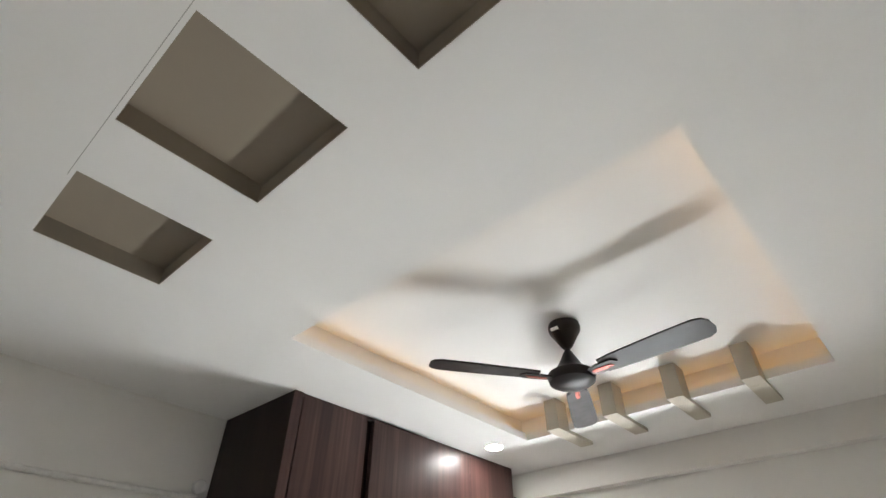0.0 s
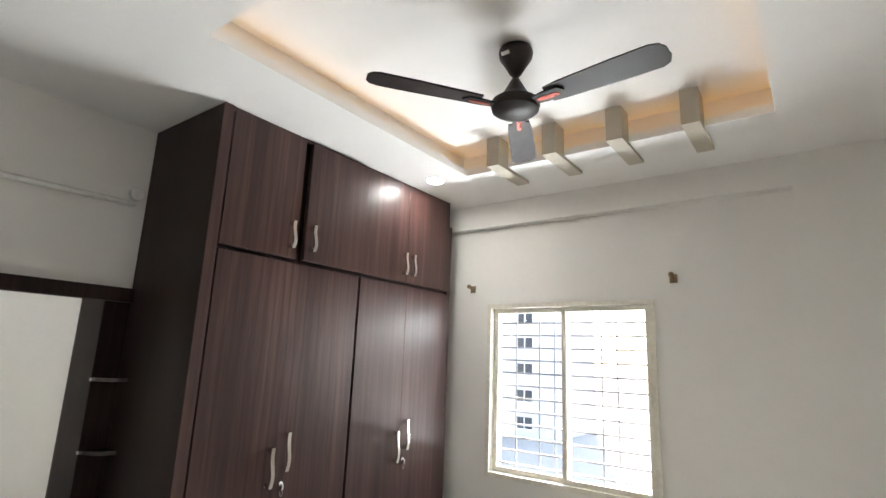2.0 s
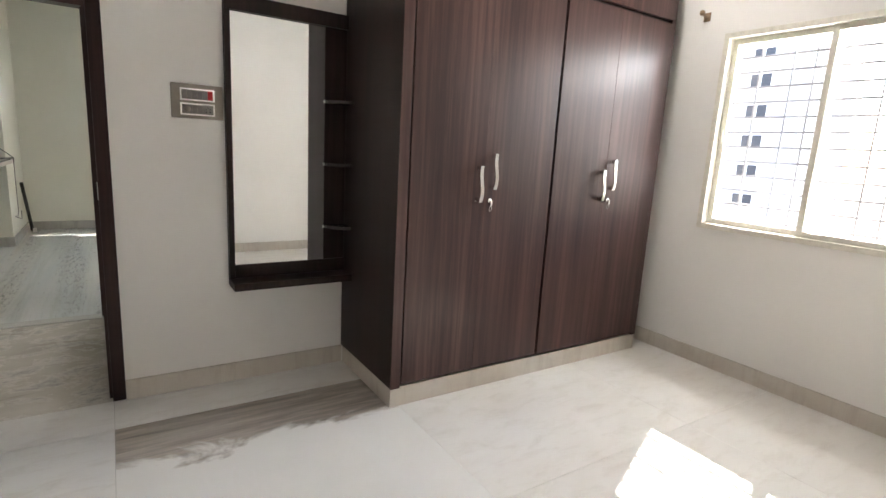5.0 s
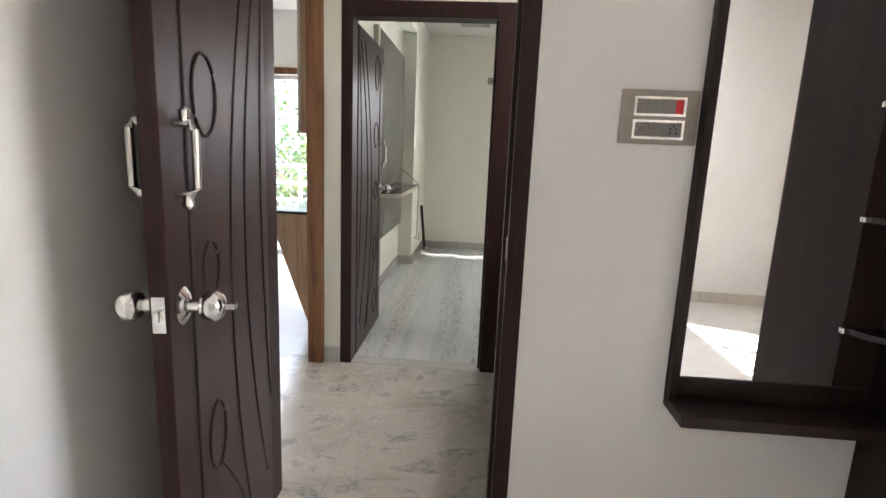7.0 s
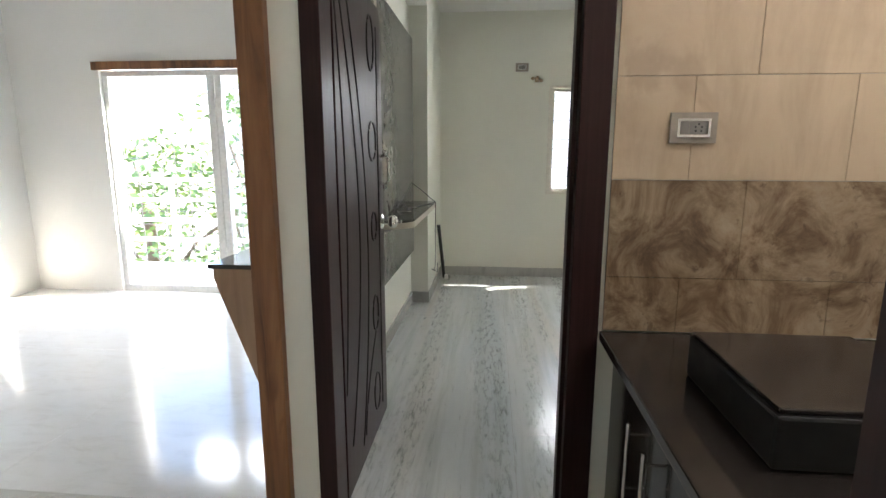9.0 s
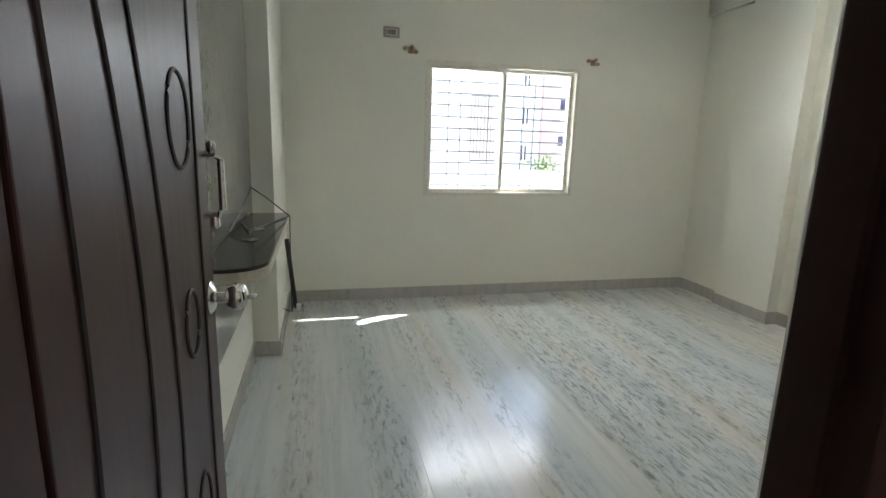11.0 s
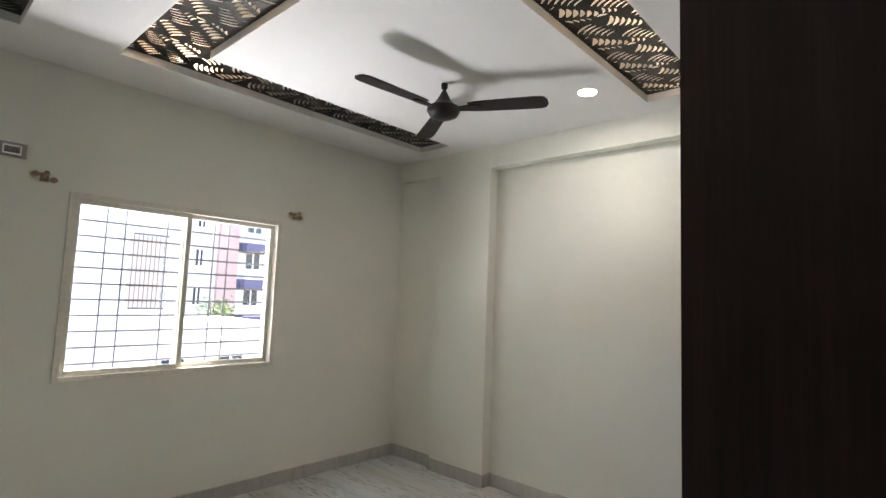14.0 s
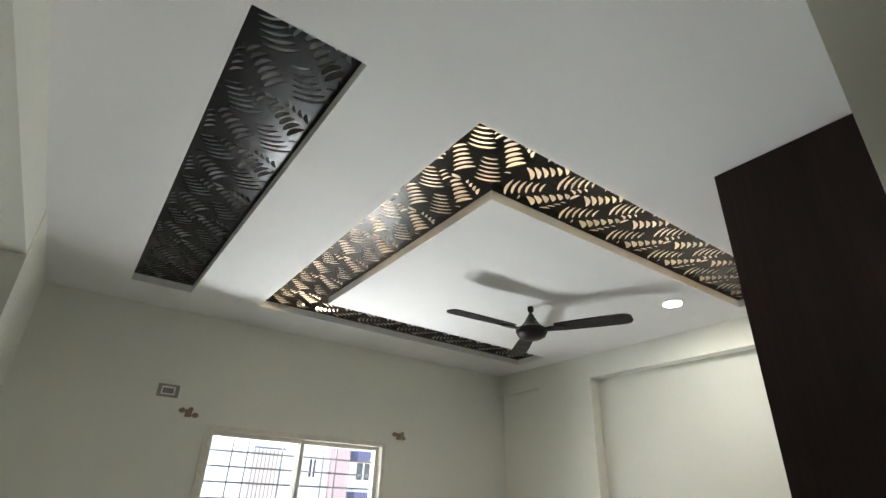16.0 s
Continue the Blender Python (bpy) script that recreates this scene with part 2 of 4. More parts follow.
M_CHROME = plain("satin_chrome", (0.80, 0.79, 0.77), 0.16, 1.0)
M_BRASS = plain("aged_brass", (0.30, 0.21, 0.12), 0.45, 0.15)
M_GRILLE = plain("grey_painted_grille", (0.10, 0.095, 0.095), 0.5)
M_GLASS = clear_glass("window_glass")
M_MIRROR = plain("mirror_silver", (0.93, 0.94, 0.93), 0.0, 1.0)
M_MIRROR.node_tree.nodes["Principled BSDF"].inputs["Roughness"].default_value = 0.0
M_MIRROR.node_tree.nodes["Principled BSDF"].inputs["Base Color"].default_value = (0.92, 0.93, 0.92, 1)
for _l in list(M_MIRROR.node_tree.links):
    if _l.to_socket.name in ("Roughness", "Base Color"):
        M_MIRROR.node_tree.links.remove(_l)
M_FAN = plain("black_fan_enamel", (0.016, 0.012, 0.012), 0.42)
M_FAN.node_tree.nodes["Principled BSDF"].inputs["Specular IOR Level"].default_value = 0.25
M_FANRED = plain("copper_red_accent", (0.45, 0.10, 0.07), 0.3, 0.6)
M_WHITE = plain("white_plastic", (0.80, 0.79, 0.76), 0.4)
M_PLATE = plain("champagne_grey_plate", (0.30, 0.26, 0.215), 0.35)
M_MODULE = plain("grey_switch_module", (0.22, 0.205, 0.19), 0.4)
M_REDSW = plain("red_switch", (0.65, 0.03, 0.04), 0.35)
M_BLACK = plain("black_plastic", (0.015, 0.015, 0.015), 0.45)
M_JALI = plain("black_cut_panel", (0.007, 0.006, 0.006), 0.24)
M_JALI.node_tree.nodes["Principled BSDF"].inputs["Specular IOR Level"].default_value = 0.22
M_TEAK = wood("teak_post", (0.07, 0.028, 0.012), (0.20, 0.085, 0.032), (0.31, 0.15, 0.06))
M_OAK = wood("oak_laminate", (0.26, 0.15, 0.085), (0.36, 0.22, 0.13), (0.45, 0.29, 0.18))
M_GRANITE = plain("black_granite", (0.025, 0.02, 0.018), 0.12)
M_SMOKE = plain("smoky_grey_laminate", (0.17, 0.165, 0.145), 0.2)
M_SHELFTOP = plain("dark_gloss_shelf", (0.045, 0.04, 0.036), 0.10)
M_BEIGE = plain("beige_edge_band", (0.52, 0.47, 0.38), 0.45)
M_TILE_L = marble("beige_wall_tile", (0.56, 0.44, 0.31), (0.50, 0.38, 0.26), (0.42, 0.31, 0.21), (0.34, 0.25, 0.17), 0.25, (1.5, 1.5, 2.2), 0.5, (0.36, 0.26, 0.18))
M_TILE_D = blotched_tile("brown_marble_tile")
M_LED = glow("warm_led_strip", (1.0, 0.54, 0.15), 0.29)
M_LED2 = glow("warm_led_strip_dim", (1.0, 0.72, 0.44), 8.5)
M_DISC = glow("downlight_diffuser", (1.0, 0.97, 0.93), 32.0)
M_GROUND = plain("dusty_ground", (0.30, 0.26, 0.21), 0.9)
M_FACADE_W = paint("facade_white", (0.52, 0.50, 0.48), 0.85)
M_FACADE_P = paint("facade_pink", (0.38, 0.27, 0.25), 0.85)
M_FACADE_B = paint("facade_blue", (0.085, 0.083, 0.145), 0.8)
M_FACADE_N = paint("facade_bright_white", (0.74, 0.72, 0.70), 0.85)
M_FACADE_T = paint("faded_tan_paint", (0.50, 0.41, 0.34), 0.8)
M_DARKWIN = plain("dark_window_pane", (0.025, 0.03, 0.04), 0.2)
M_LEAF = leaf_mat("leaves", (0.05, 0.10, 0.025), (0.13, 0.20, 0.05))
M_BARK = plain("bark", (0.10, 0.075, 0.05), 0.9)
M_WIRE = plain("black_wire", (0.012, 0.012, 0.012), 0.5)


# ---- mesh helpers ----
def box(bm, x0, x1, y0, y1, z0, z1, bevel=0.0):
    vs = [bm.verts.new((x, y, z)) for x in (x0, x1) for y in (y0, y1) for z in (z0, z1)]
    fs = [bm.faces.new([vs[i] for i in q]) for q in ((0, 1, 3, 2), (4, 6, 7, 5), (0, 4, 5, 1), (2, 3, 7, 6), (0, 2, 6, 4), (1, 5, 7, 3))]
    if bevel:
        es = list({e for f in fs for e in f.edges})
        bmesh.ops.bevel(bm, geom=es, offset=bevel, segments=2, profile=0.6, affect="EDGES")
    return bm


def B(*a, bevel=0.0):
    return box(bmesh.new(), *a, bevel=bevel)


def lathe(bm, profile, seg=28, centre=(0, 0, 0), axis="z"):
    rings = []
    for r, h in profile:
        ring = []
        for i in range(seg):
            a = 2 * math.pi * i / seg
            u, v = max(r, 1e-5) * math.cos(a), max(r, 1e-5) * math.sin(a)
            p = {"z": (u, v, h), "y": (u, h, v), "x": (h, u, v)}[axis]
            ring.append(bm.verts.new(Vector(p) + Vector(centre)))
        rings.append(ring)
    for a, b in zip(rings, rings[1:]):
        for i in range(seg):
            bm.faces.new((a[i], a[(i + 1) % seg], b[(i + 1) % seg], b[i]))
    bm.faces.new(rings[0])
    bm.faces.new(rings[-1])
    bmesh.ops.recalc_face_normals(bm, faces=bm.faces)
    return bm


def tube(bm, pts, r, seg=8):
    pts = [Vector(p) for p in pts]
    rings = []
    for i, p in enumerate(pts):
        d = (pts[min(i + 1, len(pts) - 1)] - pts[max(i - 1, 0)]).normalized()
        side = d.cross(Vector((0, 0, 1)) if abs(d.z) < 0.9 else Vector((1, 0, 0))).normalized()
        up = side.cross(d)
        rings.append([bm.verts.new(p + r * (math.cos(a) * side + math.sin(a) * up)) for a in (2 * math.pi * k / seg for k in range(seg))])
    for a, b in zip(rings, rings[1:]):
        for i in range(seg):
            bm.faces.new((a[i], a[(i + 1) % seg], b[(i + 1) % seg], b[i]))
    bm.faces.new(rings[0])
    bm.faces.new(rings[-1])
    bmesh.ops.recalc_face_normals(bm, faces=bm.faces)
    return bm


def prism(bm, outline, lo, hi, axis="z"):
    """A closed outline pushed along an axis from lo to hi."""
    def at(u, v, w):
        return {"z": (u, v, w), "y": (u, w, v), "x": (w, u, v)}[axis]
    a = [bm.verts.new(at(u, v, lo)) for u, v in outline]
    b = [bm.verts.new(at(u, v, hi)) for u, v in outline]
    bm.faces.new(a)
    bm.faces.new(b)
    for i in range(len(a)):
        j = (i + 1) % len(a)
        bm.faces.new((a[i], a[j], b[j], b[i]))
    bmesh.ops.recalc_face_normals(bm, faces=bm.faces)
    return bm


def holed(bm, axis, a0, a1, b0, b1, c0, c1, holes=()):
    """A slab across axis with rectangular openings (a0, a1, b0, b1)."""
    av = sorted({a0, a1, *[min(max(h[k], a0), a1) for h in holes for k in (0, 1)]})
    bv = sorted({b0, b1, *[min(max(h[k], b0), b1) for h in holes for k in (2, 3)]})
    for p, q in zip(av, av[1:]):
        start = None
        for r, s in zip(bv, bv[1:]):
            solid = not any(h[0] <= (p + q) / 2 <= h[1] and h[2] <= (r + s) / 2 <= h[3] for h in holes)
            if solid and start is None:
                start = r
            if start is not None and (not solid or s == b1):
                end = s if solid else r
                box(bm, *{"z": (p, q, start, end, c0, c1), "y": (p, q, c0, c1, start, end), "x": (c0, c1, p, q, start, end)}[axis])
                start = None
    return bm


def mesh_of(name, bm, mat):
    me = bpy.data.meshes.new(name)
    bm.to_mesh(me)
    bm.free()
    me.materials.append(mat)
    return me


def smooth(ob, angle=40):
    for p in ob.data.polygons:
        p.use_smooth = True
    ob.data.set_sharp_from_angle(angle=radians(angle))
    return ob


def part(name, bm, mat, parent, label="", soft=False):
    ob = new(name, mesh_of(name, bm, mat))
    ob.parent = parent
    if label:
        tagged(ob, label)
    return smooth(ob) if soft else ob


def thing(name, label, category, group="", m=None):
    ob = new(name)
    ob.empty_display_size = 0.1
    if m is not None:
        ob.matrix_basis = m
    return tagged(ob, label, category, group)


def solid(name, bm, mat, label, category, group="", soft=False):
    ob = tagged(new(name, mesh_of(name, bm, mat)), label, category, group)
    return smooth(ob) if soft else ob


def structure(name, bm, mat, label=""):
    return tagged(new(name, mesh_of(name, bm, mat)), label, kind="structure")


# ---- plan ----
X1L, X1R, Y1B, Y1F = -0.24, 3.95, -0.20, 3.195       # first bedroom
YH0, YH1 = 3.315, 4.555                              # passage
Y2B, Y2F, X2L, X2R = 4.665, 8.64, -0.34, 3.78        # second bedroom
ZC = 2.825
ZT = 2.985
XW = -4.2                                            # living room's far wall
TOP = 3.15

# walls of the first bedroom
W1 = (1.150, 2.299, 0.901, 2.061)
structure("wall_window_first_bedroom", holed(bmesh.new(), "x", Y1B - 0.2, Y1F, 0, TOP, X1R, X1R + 0.2, [W1]), M_WALL1, "cream painted wall with a window opening")
structure("wall_beam_first_bedroom", B(X1R - 0.07, X1R, 0.39, Y1F, 2.645, TOP), M_WALL1, "cream painted beam above the window")
structure("wall_pier_first_bedroom", B(X1R - 0.07, X1R, Y1B, 0.39, 0, TOP), M_WALL1, "cream painted shallow pier beside the window")
structure("wall_back_first_bedroom", B(X1L - 0.12, X1R, Y1B - 0.2, Y1B, 0, TOP), M_WALL1, "cream painted back wall")
structure("wall_side_first_bedroom", B(X1L - 0.12, X1L, Y1B, Y1F, 0, TOP), M_WALL1, "cream painted side wall")
D1 = (-0.155, 0.755, 0, 2.13)
structure("wall_door_first_bedroom", holed(bmesh.new(), "y", X1L - 0.12, X1R + 0.2, 0, TOP, Y1F, YH0, [D1]), M_WALL1, "cream painted wall with a doorway")
# walls of passage, kitchen and living room
D2 = (-0.217, 0.75, 0, 2.13)
structure("wall_door_second_bedroom", holed(bmesh.new(), "y", -0.318, X2R + 0.2, 0, TOP, YH1, Y2B, [D2]), M_WALL2, "cream painted wall with a doorway")
structure("wall_living_south", B(XW - 0.2, X1L - 0.12, YH0 - 0.12, YH0, 0, TOP), M_WALL1, "cream painted living room wall")
structure("wall_living_west", B(XW - 0.2, XW, YH0, 7.6, 0, TOP), M_WALL1, "cream painted living room wall")
BD = (-3.3, -1.25, 0.0, 2.20)
structure("wall_balcony", holed(bmesh.new(), "y", XW - 0.2, -0.46, 0, TOP, 7.6, 7.8, [BD]), M_WALL1, "white wall over the balcony door")
structure("wall_kitchen_east", B(2.4, 2.6, YH0, YH1, 0, TOP), M_WALL1, "beige kitchen end wall")
# walls of the second bedroom
W2 = (0.994, 2.391, 0.945, 2.066)
structure("wall_window_second_bedroom", holed(bmesh.new(), "y", -0.46, X2R + 0.2, 0, TOP, Y2F, Y2F + 0.2, [W2]), M_WALL2, "pale cream wall with a window opening")
structure("wall_left_second_bedroom", B(-0.46, X2L, Y2B, Y2F, 0, TOP), M_WALL2, "pale cream side wall")
structure("wall_left_pier_second_bedroom", B(X2L, -0.18, 7.5, Y2F, 0, TOP), M_WALL2, "pale cream pier")
structure("wall_left_beam_second_bedroom", B(X2L, -0.185, Y2B, 7.5, 2.60, TOP), M_WALL2, "pale cream beam along the wall")
structure("wall_right_second_bedroom", B(X2R, X2R + 0.2, Y2B, Y2F, 0, TOP), M_WALL2, "pale cream side wall")
structure("wall_right_pier_second_bedroom", B(3.675, X2R, 7.5, 8.09, 0, TOP), M_WALL2, "pale cream pier with a vertical edge")
structure("wall_right_corner_second_bedroom", B(3.73, X2R, 8.09, Y2F, 0, 2.64), M_WALL2, "pale cream wall in the corner")
structure("wall_right_beam_second_bedroom", holed(bmesh.new(), "x", Y2B, Y2F, 2.64, TOP, 3.677, X2R, [(7.5, 8.09, 2.64, TOP)]), M_WALL2, "pale cream beam over the side wall")
structure("wall_door_thickening", B(0.752, 0.95, Y2B, 4.757, 0, TOP), M_WALL2, "pale cream wall beside the bedroom door")

# ceilings
CV = (1.53, 3.285, 0.412, 2.092)
NICHES = [(0.565, 0.974, 1.725, 2.115), (0.565, 0.974, 1.043, 1.463), (0.565, 0.974, 0.36, 0.794)]
bm = holed(bmesh.new(), "z", X1L, X1R, Y1B, Y1F, ZC, ZC + 0.045, [CV] + NICHES)
structure("ceiling_first_bedroom", bm, M_CEIL, "white false ceiling with a lit tray and square niches")
bm = holed(bmesh.new(), "z", X1L - 0.1, X1R, Y1B - 0.1, Y1F, ZT, TOP, [])
structure("ceiling_tray_first_bedroom", bm, M_CEIL, "white raised tray of the ceiling")
bm = bmesh.new()
for q in ((CV[0] - 0.10, CV[0] - 0.08, CV[2] - 0.1, CV[3] + 0.1), (CV[1] + 0.08, CV[1] + 0.10, CV[2] - 0.1, CV[3] + 0.1),
          (CV[0] - 0.08, CV[1] + 0.08, CV[2] - 0.1, CV[2] - 0.08), (CV[0] - 0.08, CV[1] + 0.08, CV[3] + 0.08, CV[3] + 0.1)):
    box(bm, *q, ZC + 0.045, ZT)
structure("ceiling_tray_riser", bm, M_CEIL, "white riser of the lit ceiling tray")
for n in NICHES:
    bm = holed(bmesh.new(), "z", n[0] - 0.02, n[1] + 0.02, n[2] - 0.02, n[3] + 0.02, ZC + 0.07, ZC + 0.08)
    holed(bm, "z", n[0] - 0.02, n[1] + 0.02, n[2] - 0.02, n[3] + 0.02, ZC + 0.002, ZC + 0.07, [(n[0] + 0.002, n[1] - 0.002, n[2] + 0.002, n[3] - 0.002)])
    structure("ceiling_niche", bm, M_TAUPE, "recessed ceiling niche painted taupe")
structure("ceiling_passage", B(XW, 2.4, YH0, YH1, 2.83, TOP), M_CEIL, "white ceiling")
structure("ceiling_living", B(XW, -0.46, YH1, 7.6, 2.83, TOP), M_CEIL, "white ceiling")
Z2 = 2.832
SLOT = (0.262, 0.613, 5.75, 8.21)
FR = (1.05, 3.48, 5.745, 8.16)
FW = 0.355
HOLES2 = [SLOT, (FR[0], FR[1], FR[2], FR[2] + FW), (FR[0], FR[1], FR[3] - FW, FR[3]), (FR[0], FR[0] + FW, FR[2], FR[3])]
structure("ceiling_second_bedroom", holed(bmesh.new(), "z", -0.34, X2R, Y2B, Y2F, Z2, Z2 + 0.055, HOLES2), M_CEIL, "white false ceiling with cut-out panel slots")
structure("ceiling_void_second_bedroom", B(-0.34, X2R, Y2B, Y2F, Z2 + 0.17, TOP), M_CEIL, "white slab above the false ceiling")

# Added light blocker, hidden in the void: keeps the LED glow from the unlit slot.
structure("ceiling_void_divider", B(0.80, 0.82, Y2B, Y2F, Z2 + 0.055, Z2 + 0.17), M_CEIL, "unseen board added above the ceiling to keep strip light off the unlit slot")
structure("ceiling_joint", B(0.5505, 0.5525, 0.8, 1.76, ZC - 0.0008, ZC + 0.001), M_SKIRT, "hairline joint in the ceiling board")

# floors
def floor_slabs(name, xs, ys, mat, label, skip=(), veined=()):
    base = structure(name, B(xs[0], xs[-1], ys[0], ys[-1], -0.14, -0.004), M_JOINT, label)
    g = 0.0008
    for i, (a, b) in enumerate(zip(xs, xs[1:])):
        for j, (c, d) in enumerate(zip(ys, ys[1:])):
            if (i, j) not in skip:
                part("floor_slab", B(a + g, b - g, c + g, d - g, -0.004, 0.0), M_FLOOR1V if (i, j) in veined else mat, base)
    return base


floor_slabs("floor_first_bedroom", [X1L, 0.704, 1.92, 3.14, X1R], [Y1B, 0.55, 1.72, 2.905, Y1F], M_FLOOR1, "polished white marble floor with soft veins", veined=((1, 2),))
floor_slabs("floor_passage", [XW, -2.6, -1.2, 0.05, 1.3, 2.6], [Y1F, 3.93, Y2B - 0.04], M_FLOORH, "stained cream marble floor")
floor_slabs("floor_living", [XW, -2.9, -1.7, -0.46], [Y2B - 0.04, 6.1, 7.6], M_FLOOR1, "polished white marble floor in sunlight")
floor_slabs("floor_second_bedroom", [X2L - 0.1, 0.52, 1.45, 2.38, 3.3, X2R], [Y2B - 0.04, 5.25, 7.1, Y2F], M_FLOOR2, "polished grey marble floor with dark streaks")


def skirting(x0, x1, y0, y1):
    cream = y1 < 4.0
    structure("baseboard", B(x0, x1, y0, y1, 0.0, 0.10, bevel=0.002), M_SKIRT1 if cream else M_SKIRT, "cream marble skirting" if cream else "grey marble skirting")


S = 0.014
skirting(0.755, 1.865, Y1F - S, Y1F)
skirting(X1L, X1L + S, Y1B, Y1F)
skirting(X1R - S, X1R, 0.39, 3.19)
skirting(X1R - 0.07 - S, X1R - 0.07, Y1B, 0.39)
skirting(X1L + S, X1R - 0.085, Y1B, Y1B + S)
skirting(-0.18, 3.73, Y2F - S, Y2F)
skirting(X2L, X2L + S, 5.5, 7.5)
skirting(X2L, -0.18, 7.5 - S, 7.5)
skirting(-0.18, -0.18 + S, 7.5 - S, Y2F - S)
skirting(3.73 - S, 3.73, 8.09, Y2F - S)
skirting(3.675 - S, 3.675, 7.5 - S, 8.09)
skirting(3.675, X2R, 7.5 - S, 7.5)
skirting(X2R - S, X2R, 5.45, 7.5 - S)
skirting(-0.315, -0.217, YH1 - S, YH1)
skirting(0.752, 0.785, YH1 - S, YH1)


# ---- door frames and doors ----
def door_frame(name, d, y0, y1, inner, mat, label):
    """Two jambs and a head, rebated, standing a little proud of the wall."""
    f = tagged(new(name), label, kind="structure")
    f.empty_display_size = 0.1
    a, b, top = d[0], d[1], d[3]
    part("jamb", B(a, inner[0], y0, y1, 0, top, bevel=0.004), mat, f)
    part("jamb", B(inner[1], b, y0, y1, 0, top, bevel=0.004), mat, f)
    part("head", B(inner[0], inner[1], y0, y1, inner[2], top, bevel=0.004), mat, f)
    part("stop", B(inner[1] - 0.014, inner[1], y0 + 0.045, y1 - 0.02, 0, inner[2]), mat, f)
    return f


door_frame("door_frame_1", D1, Y1F - 0.006, YH0 + 0.006, (-0.105, 0.700, 2.06), M_DOOR, "dark brown wooden door frame")
door_frame("door_frame_2", D2, YH1 - 0.006, Y2B + 0.006, (-0.150, 0.656, 2.045), M_DOOR, "dark brown wooden door frame")
lt = tagged(new("latch_plate", mesh_of("latch_plate", B(0.696, 0.7, 3.23, 3.26, 0.98, 1.06), M_STEEL)), "small steel latch plate on the door frame", "latch")
structure("threshold", B(-0.15, 0.656, YH1, Y2B, -0.001, 0.004), M_SKIRT, "grey marble threshold")


def oval(cx, cz, rx, rz, n=28):
    return [(cx + rx * math.cos(2 * math.pi * k / n), cz + rz * math.sin(2 * math.pi * k / n)) for k in range(n + 1)]


def door_leaf(name, label, m, w=0.80, h=2.03, kz=1.0):
    """A leaf in its own space: x along its width from the hinge, y its thickness, moulded face towards -y."""
    d = tagged(new(name), label, "door")
    d.matrix_basis = m
    part("panel", B(0, w, 0, 0.036, 0.008, h, bevel=0.003), M_DOOR, d)

    # Raised beads drawn in place of cut grooves, coloured as dark as their shade.
    def line(pts, r=0.0042):
        part("moulding", tube(bmesh.new(), [(x, -0.0005, z) for x, z in pts], r, 6), M_GROOVE_SHADE, d, soft=True)

    line([(w - 0.115, 0.10), (w - 0.115, h - 0.10)])
    for bow, lo, hi, x0, lean in ((0.215, 0.10, h - 0.06, 0.15, 0.10), (0.215, 0.20, 1.95, 0.05, 0.03), (0.075, 0.45, 1.88, 0.015, 0.0)):
        line([(x0 + bow * math.sin(math.pi * k / 24) ** 0.9 + lean * (1 - k / 24), lo + (hi - lo) * k / 24) for k in range(25)])
    line([(0.30 + 0.25 * (k / 12) ** 1.6, 0.12 + 0.42 * k / 12) for k in range(13)])
    for cz, rx, rz in ((1.84, 0.062, 0.115), (1.420, 0.072, 0.086), (1.035, 0.050, 0.066), (0.62, 0.056, 0.085), (0.22, 0.060, 0.095)):
        line(oval(w - 0.232, cz, rx, rz), 0.005)
    # pull handle and knob
    hx = w - 0.060
    hp = [(hx, 0.0, 1.222), (hx, -0.030, 1.222), (hx, -0.040, 1.234), (hx, -0.040, 1.342), (hx, -0.030, 1.354), (hx, 0.0, 1.354)]
    hd = part("handle", tube(bmesh.new(), hp, 0.008, 10), M_STEEL, d, "brushed steel pull handle", soft=True)
    part("finial", lathe(bmesh.new(), [(0.006, 1.354), (0.010, 1.362), (0.011, 1.377), (0.005, 1.383)], 12, (hx, -0.022, 0)), M_STEEL, hd, soft=True)
    part("finial", lathe(bmesh.new(), [(0.005, 1.193), (0.011, 1.199), (0.010, 1.214), (0.006, 1.222)], 12, (hx, -0.022, 0)), M_STEEL, hd, soft=True)
    hp = [(hx, 0.036, 1.222), (hx, 0.066, 1.222), (hx, 0.076, 1.234), (hx, 0.076, 1.342), (hx, 0.066, 1.354), (hx, 0.036, 1.354)]
    part("handle", tube(bmesh.new(), hp, 0.008, 10), M_STEEL, d, "brushed steel pull handle", soft=True)
    for s in (-1, 1):
        y = 0.0 if s < 0 else 0.036
        prof = [(0.038, 0), (0.038, 0.004), (0.027, 0.012), (0.014, 0.016), (0.013, 0.034), (0.024, 0.040), (0.031, 0.053), (0.031, 0.068), (0.021, 0.080), (0.008, 0.084)]
        k = part("knob", lathe(bmesh.new(), [(r, y + s * q) for r, q in prof], 24, (w - 0.06, 0, kz), "y"), M_CHROME, d, "satin steel door knob", soft=True)
        if s < 0:
            part("key_slot", B(w - 0.068, w - 0.052, -0.104, -0.083, kz - 0.006, kz + 0.006, bevel=0.002), M_CHROME, k)
    lt = part("latch", B(w, w + 0.004, 0.006, 0.030, kz - 0.035, kz + 0.035), M_CHROME, d, "steel latch plate")
    part("bolt", B(w + 0.004, w + 0.018, 0.011, 0.025, kz - 0.01, kz + 0.01, bevel=0.003), M_CHROME, lt)
    return d


door_leaf("door_1", "dark brown moulded wooden door, standing open", pose(-0.105, 3.235, 0, 0, 0, -79.8) @ Matrix.Diagonal((1, -1, 1, 1)), 0.795)
